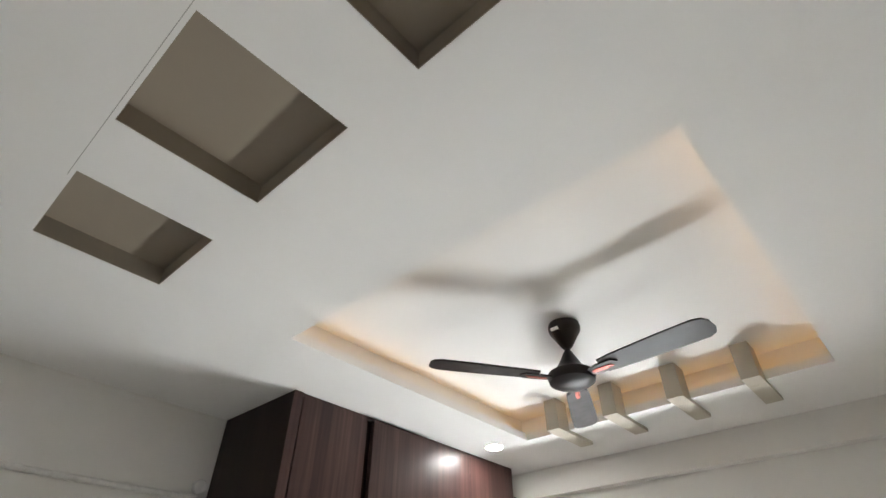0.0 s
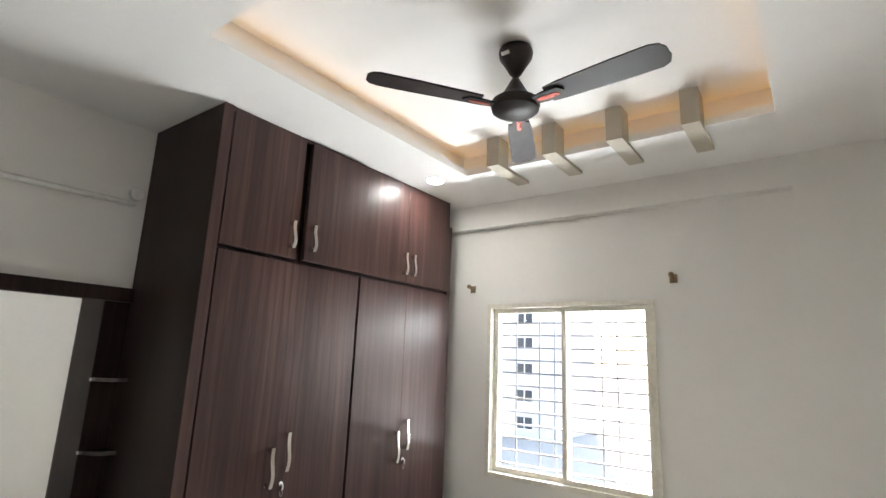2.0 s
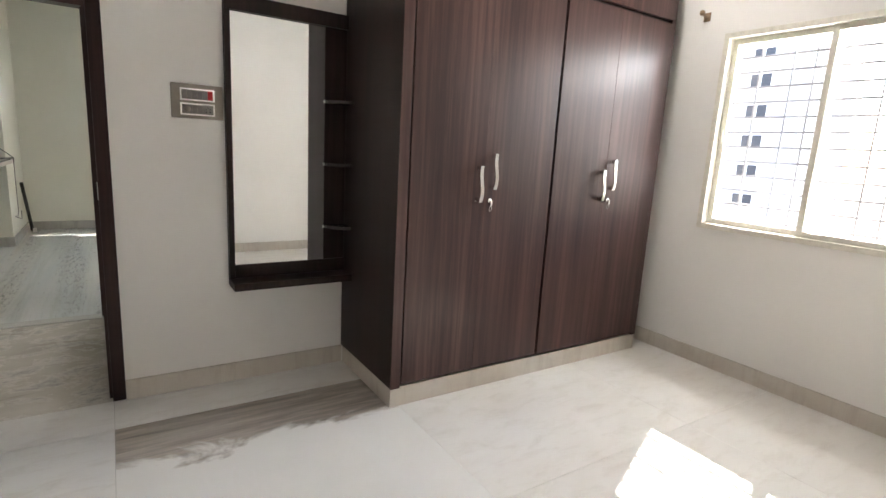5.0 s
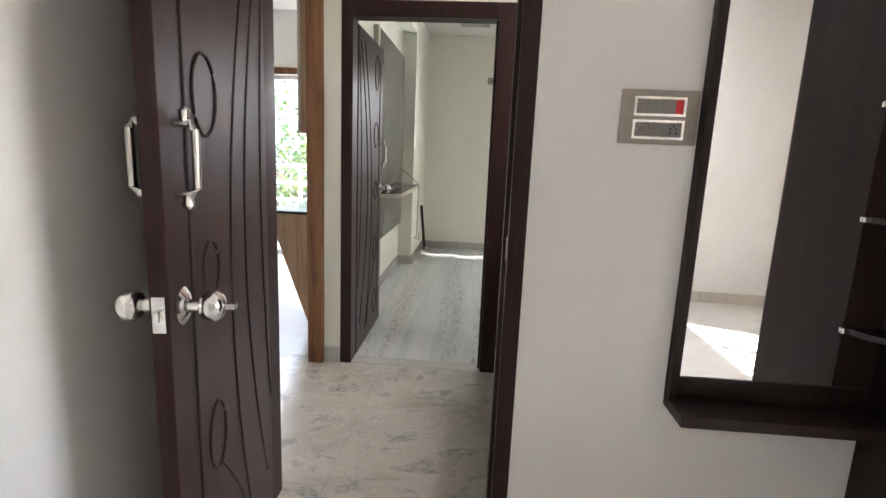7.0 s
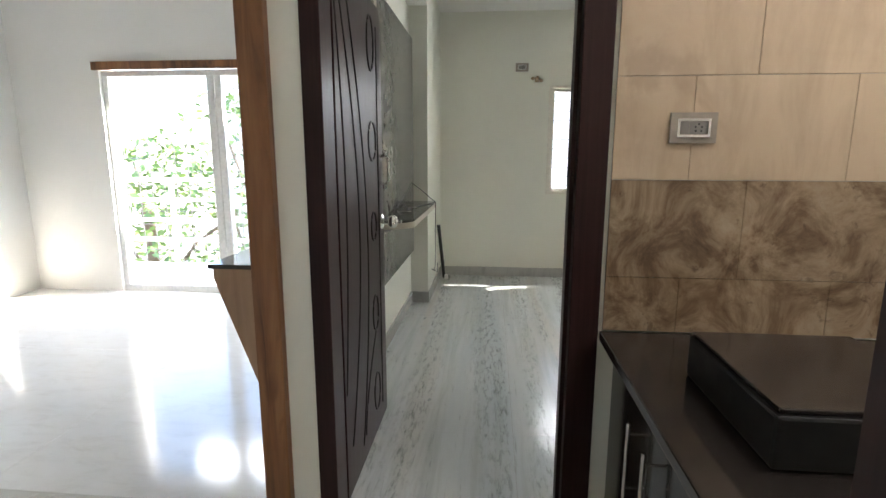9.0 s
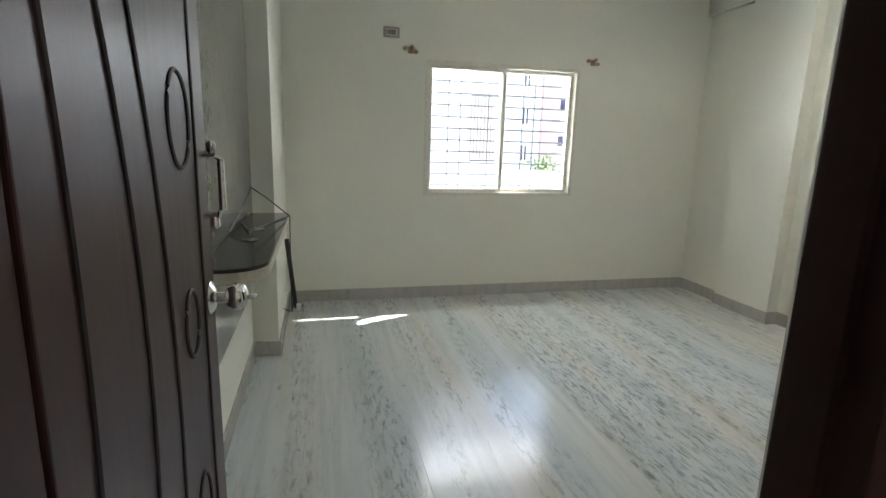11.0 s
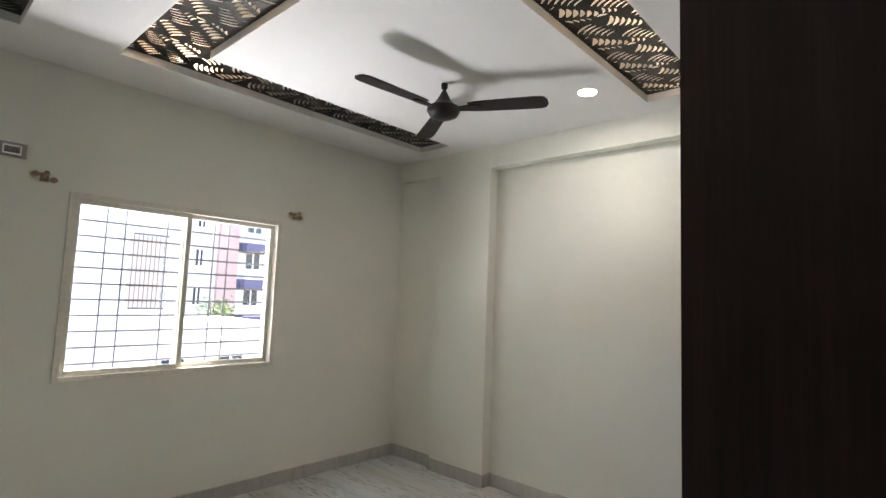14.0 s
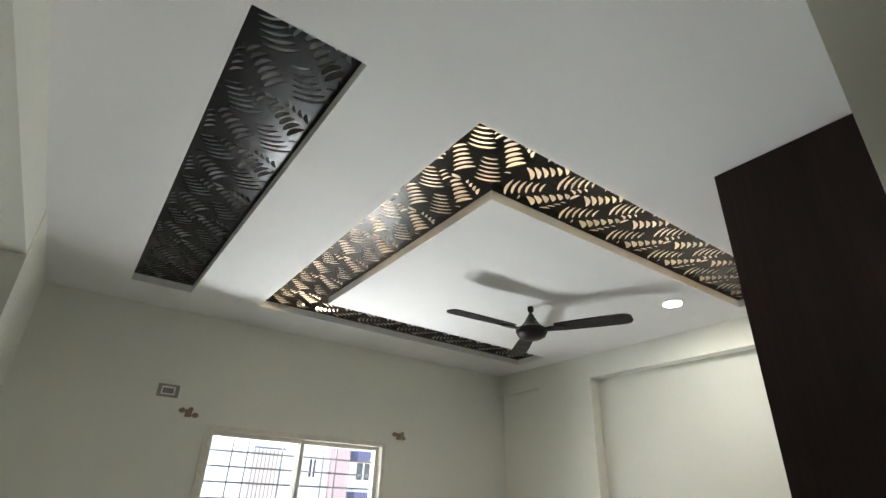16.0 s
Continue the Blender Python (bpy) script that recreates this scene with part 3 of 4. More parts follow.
door_leaf("door_2", "dark brown moulded wooden door, standing open", pose(-0.146, 4.675, 0, 0, 0, 90.4), 0.775, kz=1.035)


# ---- windows ----
def sliding_window(name, along, w, face, out, label, bars_v, n_h):
    """A two-track sliding window in the opening w; out: +1, the way outside from the inner face."""
    f = tagged(new(name), label, kind="structure")
    f.empty_display_size = 0.1

    def bx(a0, a1, z0, z1, c0, c1, bevel=0.002):
        lo, hi = sorted((face + c0 * out, face + c1 * out))
        return B(lo, hi, a0, a1, z0, z1, bevel=bevel) if along == "y" else B(a0, a1, lo, hi, z0, z1, bevel=bevel)

    a0, a1, z0, z1 = w
    t = 0.020
    for q in ((a0 - 0.012, a0 + t, z0 - 0.012, z1 + 0.012), (a1 - t, a1 + 0.012, z0 - 0.012, z1 + 0.012), (a0 + t, a1 - t, z1 - t, z1 + 0.012), (a0 + t, a1 - t, z0 - 0.012, z0 + t)):
        part("window_frame", bx(*q, -0.014, 0.075), M_ALU, f)
    mid = (a0 + a1) / 2
    s = 0.032
    for k, (p, q, dep) in enumerate(((a0 + t, mid + 0.022, 0.012), (mid - 0.022, a1 - t, 0.042))):
        sash = part("sash", bx(p, p + s, z0 + t, z1 - t, dep, dep + 0.024), M_ALU, f)
        part("stile", bx(q - s, q, z0 + t, z1 - t, dep, dep + 0.024), M_ALU, sash)
        part("rail", bx(p + s, q - s, z0 + t, z0 + t + s, dep, dep + 0.024), M_ALU, sash)
        part("rail", bx(p + s, q - s, z1 - t - s, z1 - t, dep, dep + 0.024), M_ALU, sash)
        g = part("pane", bx(p + s, q - s, z0 + t + s, z1 - t - s, dep + 0.010, dep + 0.014, 0), M_GLASS, sash)
        g.visible_shadow = False
        c = (p + 0.016) if k == 0 else (q - 0.016)
        part("latch", bx(c - 0.008, c + 0.008, (z0 + z1) / 2 - 0.05, (z0 + z1) / 2 + 0.03, dep - 0.012, dep), M_ALU, sash)
    for i in range(n_h):
        z = z0 + (z1 - z0) * (i + 0.7) / n_h
        part("grille_bar", bx(a0, a1, z - 0.0065, z + 0.0065, 0.147, 0.160, 0), M_GRILLE, f)
    for k in bars_v:
        a = a0 + (a1 - a0) * k
        part("grille_bar", bx(a - 0.0045, a + 0.0045, z0, z1, 0.161, 0.170, 0), M_GRILLE, f)
    return f


sliding_window("window_1", "y", W1, X1R, 1, "cream aluminium sliding window with a steel grille", (0.24, 0.33, 0.62, 0.72, 0.88), 13)
sliding_window("window_2", "x", W2, Y2F, 1, "cream aluminium sliding window with a steel grille", (0.17, 0.25, 0.44, 0.68, 0.76), 11)

# balcony door
f = tagged(new("window_balcony_door"), "white sliding balcony door, glazed", kind="structure")
part("head_trim", B(BD[0] - 0.05, BD[1] + 0.05, 7.57, 7.60, 2.13, 2.205, bevel=0.004), M_TEAK, f, "brown wooden head trim")
for a, b in ((-3.3, -3.25), (-2.27, -2.20), (-2.19, -2.13), (-1.30, -1.25)):
    part("stile", B(a, b, 7.64, 7.70, 0.06, 2.08, bevel=0.003), M_WHITE, f)
part("rail", B(-3.3, -1.25, 7.63, 7.71, 2.08, 2.13), M_WHITE, f)
part("rail", B(-3.3, -1.25, 7.63, 7.71, 0.0, 0.06), M_WHITE, f)
g = part("pane", B(-2.13, -1.30, 7.665, 7.67, 0.06, 2.08), M_GLASS, f)
g.visible_shadow = False


# ---- ceiling fittings, first bedroom ----
def downlight(x, y, z):
    d = thing("downlight", "round white recessed ceiling downlight, switched on", "ceiling light", "downlights", pose(x, y, z))
    part("bezel", lathe(bmesh.new(), [(0.062, 0.0), (0.064, -0.003), (0.058, -0.006), (0.052, -0.004)], 32), M_WHITE, d, soft=True)
    part("diffuser", lathe(bmesh.new(), [(0.052, -0.004), (0.050, -0.007), (0.001, -0.0075)], 32), M_DISC, d, "glowing white diffuser", soft=True)


downlight(3.25, 2.32, ZC)
downlight(3.098, 6.327, Z2)
downlight(1.45, 3.95, 2.83)
downlight(2.05, 3.95, 2.83)

led = thing("led_strip", "warm white strip light hidden in the ceiling tray", "strip light")
e = 0.065
for q in ((CV[0] - e, CV[0] - e + 0.012, CV[2], CV[3]), (CV[1] + e - 0.012, CV[1] + e, CV[2], CV[3]),
          (CV[0], CV[1], CV[2] - e, CV[2] - e + 0.012), (CV[0], CV[1], CV[3] + e - 0.012, CV[3] + e)):
    part("strip", B(*q, ZC + 0.0455, ZC + 0.053), M_LED, led)

for k in range(4):
    y = 0.745 + 0.361 * k
    bm = B(3.165, 3.283, y - 0.042, y + 0.042, ZC - 0.022, ZT - 0.001, bevel=0.002)
    box(bm, 3.2835, 3.56, y - 0.042, y + 0.042, ZC - 0.022, ZC - 0.001, bevel=0.002)
    solid("ceiling_bracket", bm, M_TAUPE_L, "taupe painted L-shaped ornament on the ceiling tray edge", "ceiling ornament", "ornaments along the tray")


def ceiling_fan(x, y, ztop, profile, angles, zb, label, red):
    fan = thing("ceiling_fan", label, "ceiling fan", m=pose(x, y, 0))
    for nm, prof in profile:
        p = part(nm, lathe(bmesh.new(), [(r, ztop - d) for r, d in prof], 36), M_FAN, fan, soft=True)
        if red and nm == "canopy":
            part("emblem", B(-0.074, -0.064, -0.006, 0.030, ztop - 0.052, ztop - 0.040), M_WHITE, p, "small white maker's mark")
    for a in angles:
        out = [(0.16, -0.050), (0.22, -0.058), (0.45, -0.066), (0.58, -0.066), (0.612, -0.055), (0.628, -0.030), (0.630, 0.020), (0.618, 0.048), (0.59, 0.062), (0.45, 0.060), (0.22, 0.050), (0.16, 0.044)]
        bm = prism(bmesh.new(), out, -0.004, 0.004)
        bmesh.ops.transform(bm, matrix=pose(0, 0, zb, 0, 0, a) @ pose(0, 0, 0, -9, 0, 0), verts=bm.verts)
        part("blade", bm, M_FAN, fan, "matt black fan blade")
        bm = prism(bmesh.new(), [(0.07, -0.022), (0.15, -0.036), (0.215, -0.036), (0.235, -0.010), (0.215, 0.024), (0.15, 0.026), (0.07, 0.016)], -0.012, -0.0045)
        bmesh.ops.transform(bm, matrix=pose(0, 0, zb, 0, 0, a) @ pose(0, 0, 0, -9, 0, 0), verts=bm.verts)
        br = part("bracket", bm, M_FAN, fan)
        if red:
            bm = prism(bmesh.new(), [(0.11, -0.008), (0.13, -0.016), (0.20, -0.012), (0.212, 0.002), (0.19, 0.008), (0.12, 0.004)], -0.0150, -0.0122)
            bmesh.ops.transform(bm, matrix=pose(0, 0, zb, 0, 0, a) @ pose(0, 0, 0, -9, 0, 0), verts=bm.verts)
            part("accent", bm, M_FANRED, br, "copper red inlay")
    return fan


ceiling_fan(2.45, 1.29, ZT, [
    ("canopy", [(0.070, 0.001), (0.074, 0.018), (0.070, 0.040), (0.050, 0.072), (0.026, 0.115), (0.014, 0.128)]),
    ("downrod", [(0.013, 0.12), (0.013, 0.16)]),
    ("motor", [(0.016, 0.138), (0.030, 0.165), (0.052, 0.205), (0.072, 0.232), (0.100, 0.246), (0.104, 0.262), (0.098, 0.285), (0.070, 0.302), (0.030, 0.308), (0.004, 0.310)])],
    (144, 24, -96), 2.722, "black three-blade ceiling fan with copper accents, at rest", True)
ceiling_fan(2.47, 6.955, Z2, [
    ("canopy", [(0.020, 0.001), (0.020, 0.03), (0.012, 0.04)]),
    ("downrod", [(0.010, 0.03), (0.010, 0.075)]),
    ("motor", [(0.014, 0.05), (0.026, 0.075), (0.050, 0.115), (0.078, 0.145), (0.100, 0.155), (0.102, 0.175), (0.085, 0.205), (0.050, 0.222), (0.010, 0.225)])],
    (176, 56, -64), 2.672, "black three-blade ceiling fan, at rest", False)


# ---- wardrobe of the first bedroom ----
def s_handle(bm_parent, x, y, z0, z1, lean=0.0):
    n = 14
    L = z1 - z0
    bm = bmesh.new()
    rows = []
    for k in range(n + 1):
        s = k / n
        dx = lean * 0.010 * math.sin(2 * math.pi * s)
        dy = -0.034 - 0.006 * math.sin(math.pi * s)
        z = z0 + L * s
        rows.append([bm.verts.new((x + dx + a, y + dy + b, z)) for a, b in ((-0.010, -0.004), (0.010, -0.004), (0.010, 0.004), (-0.010, 0.004))])
    for a, b in zip(rows, rows[1:]):
        for i in range(4):
            bm.faces.new((a[i], a[(i + 1) % 4], b[(i + 1) % 4], b[i]))
    bm.faces.new(rows[0])
    bm.faces.new(rows[-1])
    bmesh.ops.recalc_face_normals(bm, faces=bm.faces)
    h = part("handle", bm, M_STEEL, bm_parent, "wavy brushed steel handle", soft=True)
    for z in (z0 + 0.012, z1 - 0.012):
        part("post", B(x - 0.008, x + 0.008, y - 0.034, y, z - 0.010, z + 0.010, bevel=0.002), M_STEEL, h)
    return h


YW = 2.525
wr = thing("wardrobe", "floor to ceiling dark wenge laminate wardrobe with lofts", "wardrobe")
part("plinth", B(1.868, 3.76, YW + 0.012, 3.18, 0.0, 0.105, bevel=0.003), M_SKIRT1, wr, "marble plinth")
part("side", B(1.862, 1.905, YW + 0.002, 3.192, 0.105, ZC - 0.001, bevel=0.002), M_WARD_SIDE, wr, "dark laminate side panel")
part("edge_band", B(1.860, 1.912, YW - 0.004, YW + 0.0015, 0.105, ZC - 0.001, bevel=0.001), M_WARD, wr)
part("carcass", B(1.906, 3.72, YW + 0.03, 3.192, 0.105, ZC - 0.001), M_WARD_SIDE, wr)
part("filler", B(3.722, 3.76, YW + 0.006, 3.19, 0.105, 2.640), M_WARD, wr)
ZL, ZM0, ZM1 = 0.125, 2.125, 2.148
for x0, x1, lh in ((1.922, 2.3555, 0), (2.3565, 2.814, 0), (2.832, 3.2605, 1), (3.2615, 3.716, 1)):
    y0 = YW - 0.002
    d = part("door", B(x0, x1, y0, YW + 0.028, ZL, ZM0, bevel=0.0015), M_WARD, wr)
    left = x0 in (1.922, 2.832)
    hx = x1 - 0.046 if left else x0 + 0.040
    s_handle(d, hx, y0, *((1.040, 1.222) if left else (1.105, 1.285)), lean=0.55)
    if not left:
        lk = part("lock", lathe(bmesh.new(), [(0.012, y0), (0.012, y0 - 0.006), (0.008, y0 - 0.008)], 16, (hx - 0.003, 0, 1.045), "y"), M_CHROME, d, "small steel lock with its key", soft=True)
        part("key", B(hx - 0.008, hx + 0.002, y0 - 0.022, y0 - 0.008, 1.02, 1.046, bevel=0.002), M_CHROME, lk)
        part("key_ring", tube(bmesh.new(), [(hx - 0.003 + 0.008 * math.sin(q * 0.6), y0 - 0.014, 1.005 + 0.014 * math.cos(q * 0.6)) for q in range(12)], 0.0015, 5), M_CHROME, lk)
for i, (x0, x1, dy) in enumerate(((1.922, 2.352, 0.0), (2.388, 2.820, -0.018), (2.838, 3.2465, 0.0), (3.2475, 3.650, 0.0))):
    y0 = YW - 0.002 + dy
    d = part("loft_door", B(x0, x1, y0, YW + 0.028 + dy, ZM1, ZC - 0.02, bevel=0.0015), M_WARD, wr, "loft door standing slightly ajar" if dy else "")
    hx = (2.303, 2.424, 3.207, 3.290)[i]
    s_handle(d, hx, y0, 2.195, 2.340, lean=0.7)
part("loft_filler", B(3.654, 3.72, YW + 0.002, YW + 0.029, ZM1, ZC - 0.001), M_WARD, wr)
part("loft_strip", B(1.914, 3.650, YW + 0.004, YW + 0.0285, ZC - 0.018, ZC - 0.001), M_WARD, wr)

# ---- dressing mirror unit ----
mu = thing("dressing_mirror", "wall mirror in a dark laminate frame with small side shelves", "mirror")
yb = Y1F - 0.001
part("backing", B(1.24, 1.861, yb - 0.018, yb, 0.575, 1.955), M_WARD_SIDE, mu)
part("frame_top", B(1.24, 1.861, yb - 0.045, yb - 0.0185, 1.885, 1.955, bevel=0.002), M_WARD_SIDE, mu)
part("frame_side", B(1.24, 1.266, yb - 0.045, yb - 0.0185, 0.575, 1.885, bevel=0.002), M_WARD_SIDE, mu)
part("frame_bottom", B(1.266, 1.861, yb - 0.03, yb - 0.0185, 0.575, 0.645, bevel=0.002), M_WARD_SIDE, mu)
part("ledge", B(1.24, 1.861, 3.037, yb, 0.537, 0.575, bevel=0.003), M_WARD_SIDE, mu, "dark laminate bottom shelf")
part("glass", B(1.268, 1.740, yb - 0.023, yb - 0.0187, 0.645, 1.883), M_MIRROR, mu, "clear mirror glass")
for z in (1.507, 1.176, 0.831):
    out = [(1.75, yb - 0.019), (1.861, yb - 0.019), (1.861, yb - 0.125)] + [(1.861 - 0.105 * math.sin(a), yb - 0.019 - 0.106 * math.cos(a)) for a in (k * math.pi / 20 for k in range(1, 10))]
    sh = part("corner_shelf", prism(bmesh.new(), out, z - 0.009, z + 0.009), M_SHELFTOP, mu, "small rounded corner shelf")
    part("clip", B(1.736, 1.756, yb - 0.034, yb - 0.0235, z - 0.008, z + 0.008, bevel=0.002), M_CHROME, sh)


# ---- switch plates and small wall fittings ----
def switch_plate(name, label, m, w, h, rows):
    """Local x to the right, z up, facing -y."""
    p = thing(name, label, "switch")
    p.matrix_basis = m
    part("plate", B(-w / 2, w / 2, -0.009, 0, -h / 2, h / 2, bevel=0.002), M_PLATE, p)
    for cz, rw, rh, cells in rows:
        fr = part("frame", holed(bmesh.new(), "y", -rw / 2, rw / 2, cz - rh / 2, cz + rh / 2, -0.0125, -0.0092, [(-rw / 2 + 0.007, rw / 2 - 0.007, cz - rh / 2 + 0.007, cz + rh / 2 - 0.007)]), M_CHROME, p, "silver frame")
        x = -rw / 2 + 0.008
        cw = (rw - 0.016) / sum(c[1] for c in cells)
        for kind, span in cells:
            x1 = x + cw * span
            part("module", B(x + 0.0007, x1 - 0.0007, -0.0118, -0.0092, cz - rh / 2 + 0.008, cz + rh / 2 - 0.008, bevel=0.0008), M_REDSW if kind == "red" else M_MODULE, p)
            cx = (x + x1) / 2
            if kind == "knob":
                part("dimmer_knob", lathe(bmesh.new(), [(0.014, -0.0118), (0.0135, -0.019), (0.010, -0.021)], 20, (cx, 0, cz), "y"), M_PLATE, p, soft=True)
            if kind == "socket":
                for dx, dz in ((0, 0.011), (-0.009, 0.003), (0.009, 0.003), (-0.008, -0.009), (0.008, -0.009)):
                    part("hole", lathe(bmesh.new(), [(0.003, -0.0119), (0.003, -0.0122)], 10, (cx + dx, 0, cz + dz), "y"), M_BLACK, p)
            x = x1
    return p


switch_plate("switch_board", "champagne grey switch board with a red switch and socket", pose(1.120, Y1F - 0.0005, 1.449), 0.226, 0.158,
             [(0.031, 0.150, 0.056, [("s", 1), ("s", 1), ("s", 1), ("s", 1), ("s", 1), ("red", 1)]), (-0.036, 0.150, 0.056, [("knob", 2), ("s", 1), ("s", 1), ("socket", 2)])])
switch_plate("wall_socket", "grey power socket on the wall by the window", pose(X1R - 0.0005, 0.532, 0.863, 0, 0, -90), 0.118, 0.090, [(0, 0.085, 0.056, [("s", 1), ("socket", 2), ("s", 1)])])
switch_plate("ac_socket", "dark grey air conditioner socket high on the wall", pose(0.690, Y2F - 0.0005, 2.268), 0.135, 0.085, [(0, 0.085, 0.052, [("s", 1), ("socket", 2)])])
switch_plate("kitchen_socket", "brown socket plate on the tiled wall", pose(0.99, YH1 - 0.0125, 1.443), 0.135, 0.09, [(0, 0.095, 0.054, [("s", 1), ("socket", 2)])])


def curtain_bracket(m, broad=False):
    c = thing("curtain_bracket", "broad leaf-shaped aged brass curtain rod bracket" if broad else "small aged brass curtain rod bracket", "curtain bracket", "curtain brackets")
    c.matrix_basis = m
    if broad:
        for sx in (-1, 1):
            leaf = [(sx * (0.020 + 0.048 * k / 6), -0.012 * sx + 0.020 * math.sin(math.pi * k / 6)) for k in range(7)] + [(sx * (0.020 + 0.048 * k / 6), -0.012 * sx - 0.016 * math.sin(math.pi * k / 6)) for k in range(5, 0, -1)]
            part("leaf", prism(bmesh.new(), leaf, -0.014, -0.001, "y"), M_BRASS, c)
    part("base", B(-0.022, 0.022, -0.006, 0, -0.026, 0.026, bevel=0.002), M_BRASS, c)
    part("arm", tube(bmesh.new(), [(0, -0.006, 0), (0, -0.035, 0.004), (0, -0.060, 0.012)], 0.007, 8), M_BRASS, c, soft=True)
    part("cup", lathe(bmesh.new(), [(0.008, -0.014), (0.016, -0.006), (0.016, 0.006), (0.008, 0.014)], 14, (0.0, -0.062, 0.016), "x"), M_BRASS, c, soft=True)


curtain_bracket(pose(X1R, 2.448, 2.19, 0, 0, -90))
curtain_bracket(pose(X1R, 1.023, 2.192, 0, 0, -90))
curtain_bracket(pose(0.85, Y2F, 2.14), True)
curtain_bracket(pose(2.525, Y2F, 2.144), True)

cd = thing("conduit_pipe", "white plastic wiring conduit with a round junction box", "conduit")
part("pipe", tube(bmesh.new(), [(X1L + 0.01, Y1F - 0.015, 2.370), (1.27, Y1F - 0.015, 2.387), (1.79, Y1F - 0.015, 2.397)], 0.0145, 12), M_WHITE, cd, soft=True)
part("junction_box", lathe(bmesh.new(), [(0.036, Y1F - 0.0005), (0.036, Y1F - 0.028), (0.032, Y1F - 0.032)], 24, (1.805, 0, 2.452), "y"), M_WHITE, cd, soft=True)
part("elbow", tube(bmesh.new(), [(1.775, Y1F - 0.015, 2.397), (1.798, Y1F - 0.015, 2.401), (1.805, Y1F - 0.015, 2.425)], 0.0165, 10), M_WHITE, cd, soft=True)

# ---- passage: teak post, crockery unit, kitchen ----
structure("trim_teak_post", B(-0.41, -0.318, YH1 - 0.04, Y2B, 0, 2.83, bevel=0.004), M_TEAK, "knotty teak post at the wall's end")
cu = thing("crockery_unit", "oak laminate counter unit with a tapering end panel", "cabinet")
part("end_panel", prism(bmesh.new(), [(-0.462, 0.05), (-0.60, 0.05), (-0.87, 0.80), (-0.87, 0.85), (-0.462, 0.85)], 5.08, 5.10, "y"), M_OAK, cu)
part("end_panel", prism(bmesh.new(), [(-0.462, 0.05), (-0.60, 0.05), (-0.87, 0.80), (-0.87, 0.85), (-0.462, 0.85)], 6.08, 6.10, "y"), M_OAK, cu)
part("front", prism(bmesh.new(), [(-0.60, 0.05), (-0.87, 0.80), (-0.85, 0.80), (-0.58, 0.05)], 5.101, 6.079, "y"), M_WARD_SIDE, cu)
part("countertop", B(-0.885, -0.462, 5.06, 6.12, 0.851, 0.872, bevel=0.003), M_GRANITE, cu, "dark polished top")
uc = thing("wall_cabinet", "oak laminate wall cabinet above the counter", "cabinet")
part("body", B(-0.64, -0.462, 5.08, 6.1, 1.41, 2.36, bevel=0.002), M_OAK, uc)
part("door", B(-0.662, -0.642, 5.08, 5.585, 1.41, 2.36, bevel=0.002), M_BEIGE, uc)
part("door", B(-0.662, -0.642, 5.595, 6.1, 1.41, 2.36, bevel=0.002), M_BEIGE, uc)

for i, (x0, x1) in enumerate(((0.80, 1.38), (1.385, 1.96))):
    kc = thing("kitchen_cabinet", "dark glossy kitchen base cabinet with bar handles", "cabinet", "kitchen cabinets")
    part("body", B(x0 + (0.022 if i == 0 else 0), x1, 3.46, YH1 - 0.015, 0.0, 0.765), M_GRANITE, kc)
    if i == 0:
        for y0, y1, hy in ((3.47, 4.105, 4.06), (4.11, 4.53, 4.20)):
            d = part("door", B(x0, x0 + 0.02, y0, y1, 0.08, 0.75, bevel=0.002), M_GRANITE, kc)
            h = part("handle", tube(bmesh.new(), [(x0 - 0.032, hy, 0.44), (x0 - 0.032, hy, 0.66)], 0.006, 10), M_STEEL, d, "steel bar handle", soft=True)
            for z in (0.47, 0.63):
                part("post", tube(bmesh.new(), [(x0, hy, z), (x0 - 0.032, hy, z)], 0.004, 8), M_STEEL, h)
solid("kitchen_worktop", B(0.752, 1.97, 3.44, YH1 - 0.013, 0.766, 0.797, bevel=0.004), M_GRANITE, "polished black granite kitchen worktop", "worktop")
hob = thing("hob", "black box-shaped appliance on the worktop", "appliance")
part("body", B(0.91, 1.30, 3.80, 4.22, 0.7975, 0.905, bevel=0.008), M_BLACK, hob)
part("lid", B(0.915, 1.295, 3.805, 4.215, 0.906, 0.918, bevel=0.004), M_GRANITE, hob)
tw = structure("wall_tile_backing", B(0.762, 2.4, YH1 - 0.004, YH1 - 0.0005, 0.797, 2.82), M_JOINT, "tiled kitchen wall")
zs = [0.800, 0.980, 1.288, 1.595, 1.902, 2.21, 2.517, 2.82]
for j, (a, b) in enumerate(zip(zs, zs[1:])):
    x = 0.762
    for w in ((0.228, 0.45, 0.45, 0.45) if j % 2 == 0 else (0.40, 0.45, 0.45, 0.335)):
        part("tile", B(x + 0.001, x + w - 0.001, YH1 - 0.012, YH1 - 0.0042, a + 0.001, b - 0.001), M_TILE_D if j < 2 else M_TILE_L, tw)
        x += w

# ---- second bedroom ----
w2 = thing("wardrobe", "dark wenge laminate wardrobe standing by the door", "wardrobe")
part("plinth", B(1.99, 3.66, 4.667, 5.405, 0.0, 0.118), M_SKIRT, w2, "marble plinth")
part("side", B(1.976, 2.01, 4.667, 5.427, 0.118, Z2 - 0.001, bevel=0.002), M_WARD_SIDE, w2, "dark laminate side panel")
part("carcass", B(2.011, 3.66, 4.667, 5.40, 0.118, Z2 - 0.002), M_WARD_SIDE, w2)
part("door", B(2.012, 2.83, 5.402, 5.427, 0.13, 2.82, bevel=0.002), M_WARD, w2)
part("door", B(2.84, 3.66, 5.402, 5.427, 0.13, 2.82, bevel=0.002), M_WARD, w2)

